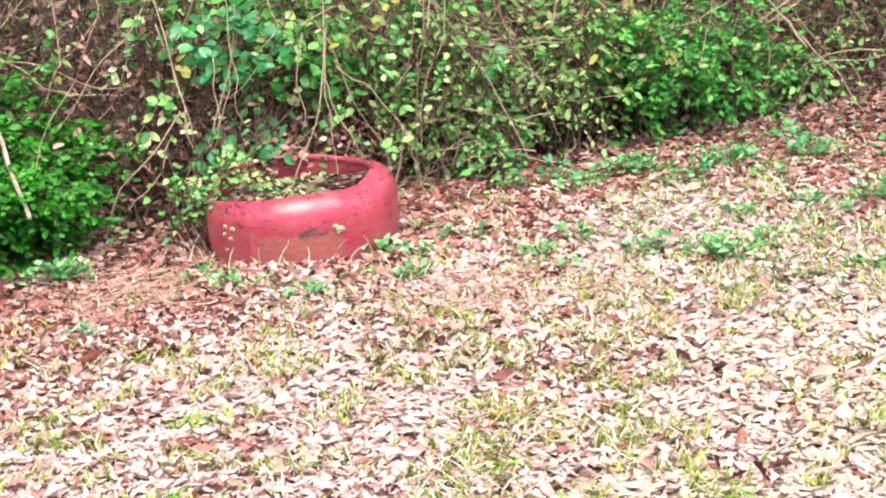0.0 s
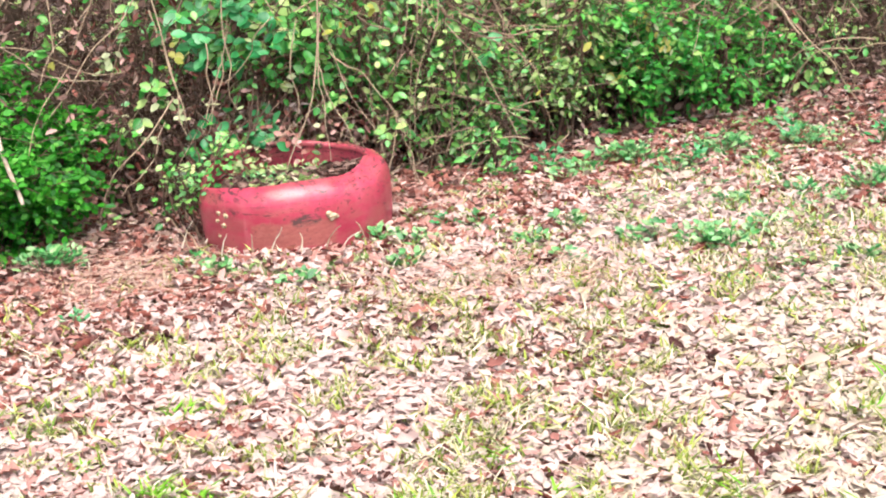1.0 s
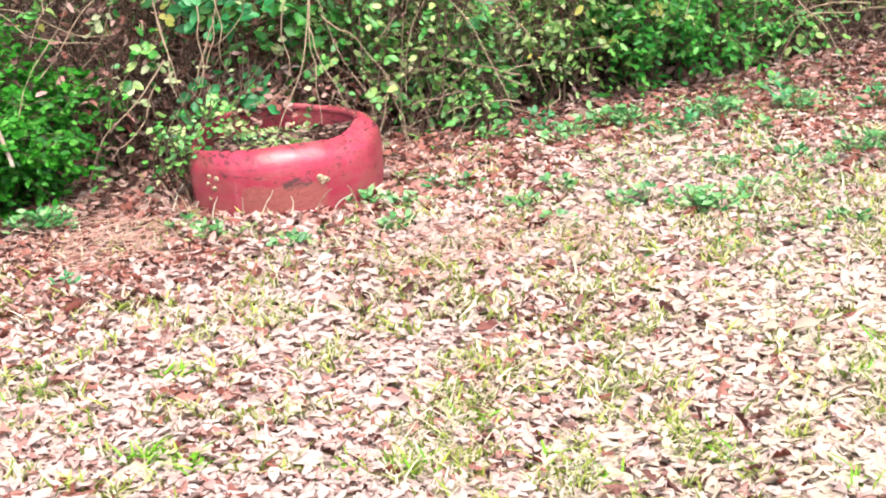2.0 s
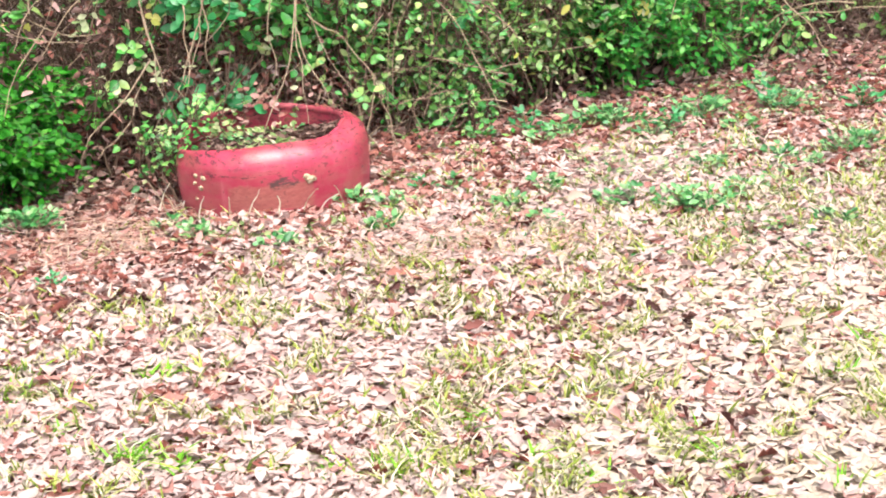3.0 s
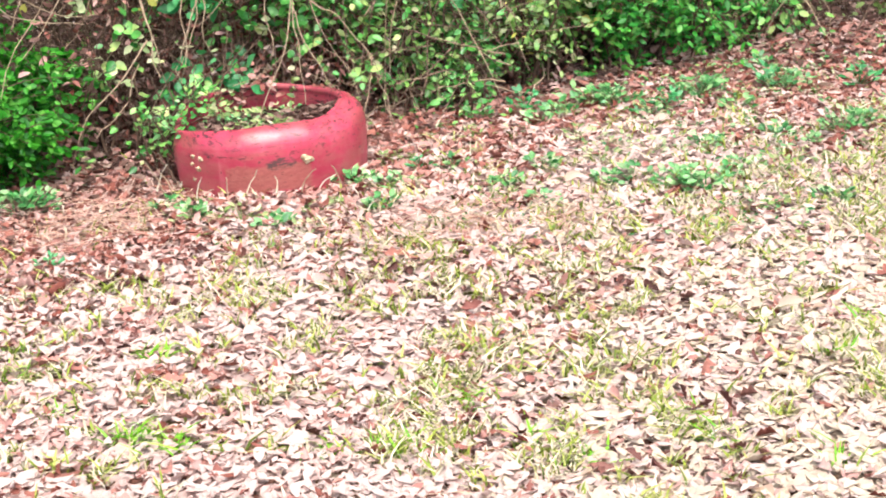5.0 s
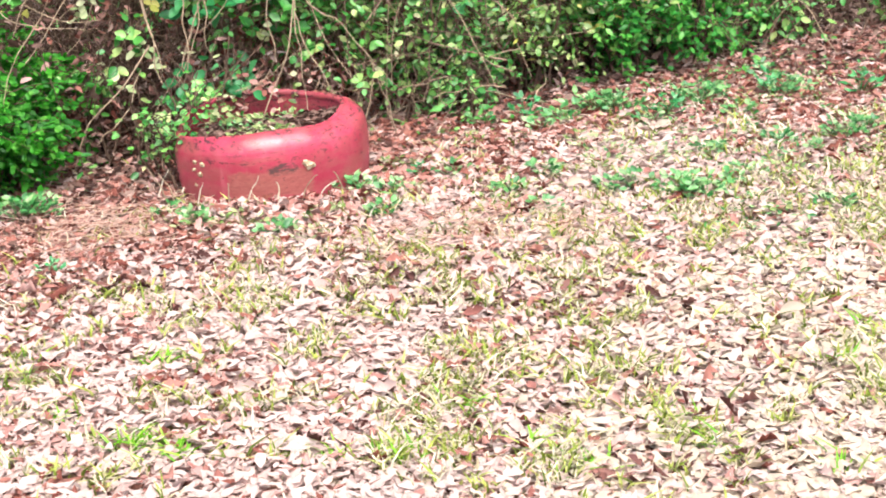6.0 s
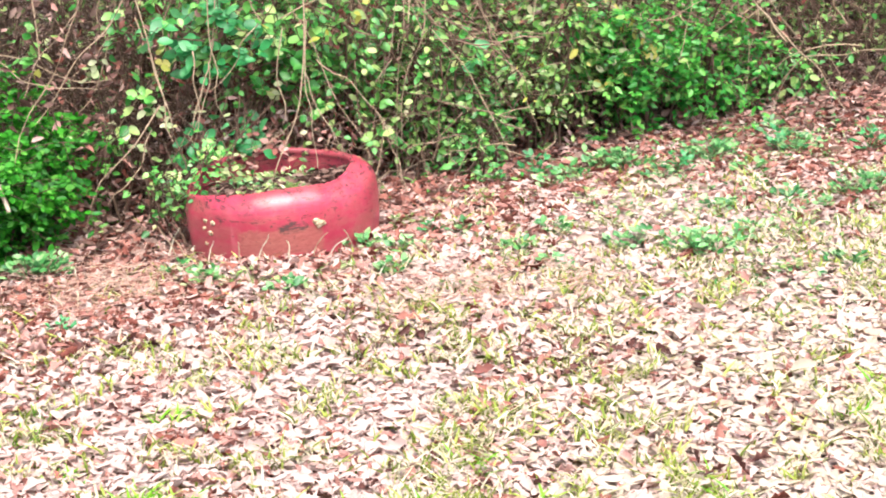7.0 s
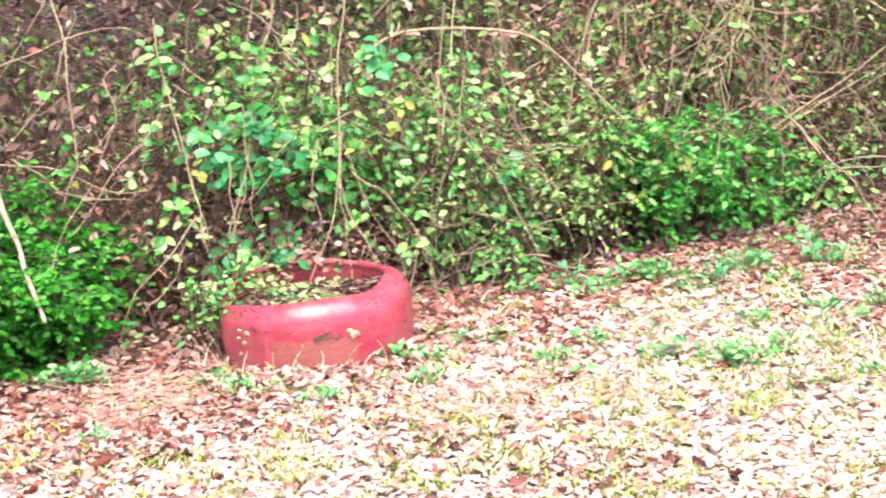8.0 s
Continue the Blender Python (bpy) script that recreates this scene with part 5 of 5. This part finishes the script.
for k, (dx, dy, h, lx) in enumerate([(-0.30, -0.30, 0.13, -0.05), (-0.22, -0.36, 0.10, 0.02), (-0.12, -0.38, 0.09, 0.01), (0.05, -0.40, 0.09, 0.0), (0.12, -0.37, 0.10, 0.06),
                                     (0.17, -0.36, 0.08, 0.07), (-0.33, -0.28, 0.15, -0.06), (-0.06, -0.37, 0.10, 0.05), (0.26, -0.33, 0.10, -0.03), (-0.38, -0.2, 0.12, 0.05)]):
    x, y = TYRE.x + dx, TYRE.y + dy
    vine([(x, y, float(ground_z(x, y)) - 0.005), (x + lx * 0.4, y, float(ground_z(x, y)) + h * 0.6), (x + lx, y - 0.01, float(ground_z(x, y)) + h)],
         0.0032, "thin pale dried weed standing before the tyre", M_DEADGRASS if k % 2 else M_VINE, "dried_weed", 8, 0.003, "weed")

weed("pale_weed", (-0.70, 5.45), 12, 0.026, 0.025, 0.15, M_PALE, "upright pale green weed standing before the tyre", 236, 0.4)
for x, y, size, m, words in ((0.20, 6.24, 1.3, 1, "russet curled leaf standing in the litter"), (0.66, 6.05, 1.1, 0, "large pale pink leaf lying beside weeds"),
                             (0.77, 5.83, 1.0, 2, "large pale pink leaf lying beside weeds"), (0.40, 5.19, 1.1, 2, "pale dry leaf lying on the litter"),
                             (0.97, 6.96, 1.5, 1, "russet curled leaf under the evergreen shrub"),
                             (-0.53, 3.79, 1.25, 0, "large pale curled leaf lying on the lawn"), (-0.19, 3.74, 1.3, 0, "large pale lobed leaf lying on the lawn"),
                             (0.85, 4.02, 1.2, 2, "large pale curled leaf lying on the lawn"), (0.04, 4.18, 1.2, 0, "large pale lobed leaf lying on the lawn"),
                             (-1.22, 5.0, 0.9, 1, "russet curled leaf near the pine straw"), (-0.82, 4.85, 1.0, 1, "russet curled leaf near the pine straw"),
                             (-0.60, 5.16, 1.0, 1, "russet curled leaf before the tyre")):
    ob = place_leaf(FALLEN[m][0], None, (x, y, float(ground_z(x, y)) + 0.03), (0.8, -0.3, 0.3), (0.1, -0.7, 0.7), size, "fallen_leaf")
    tagged(ob, words, "leaf", "fallen leaves on the lawn")
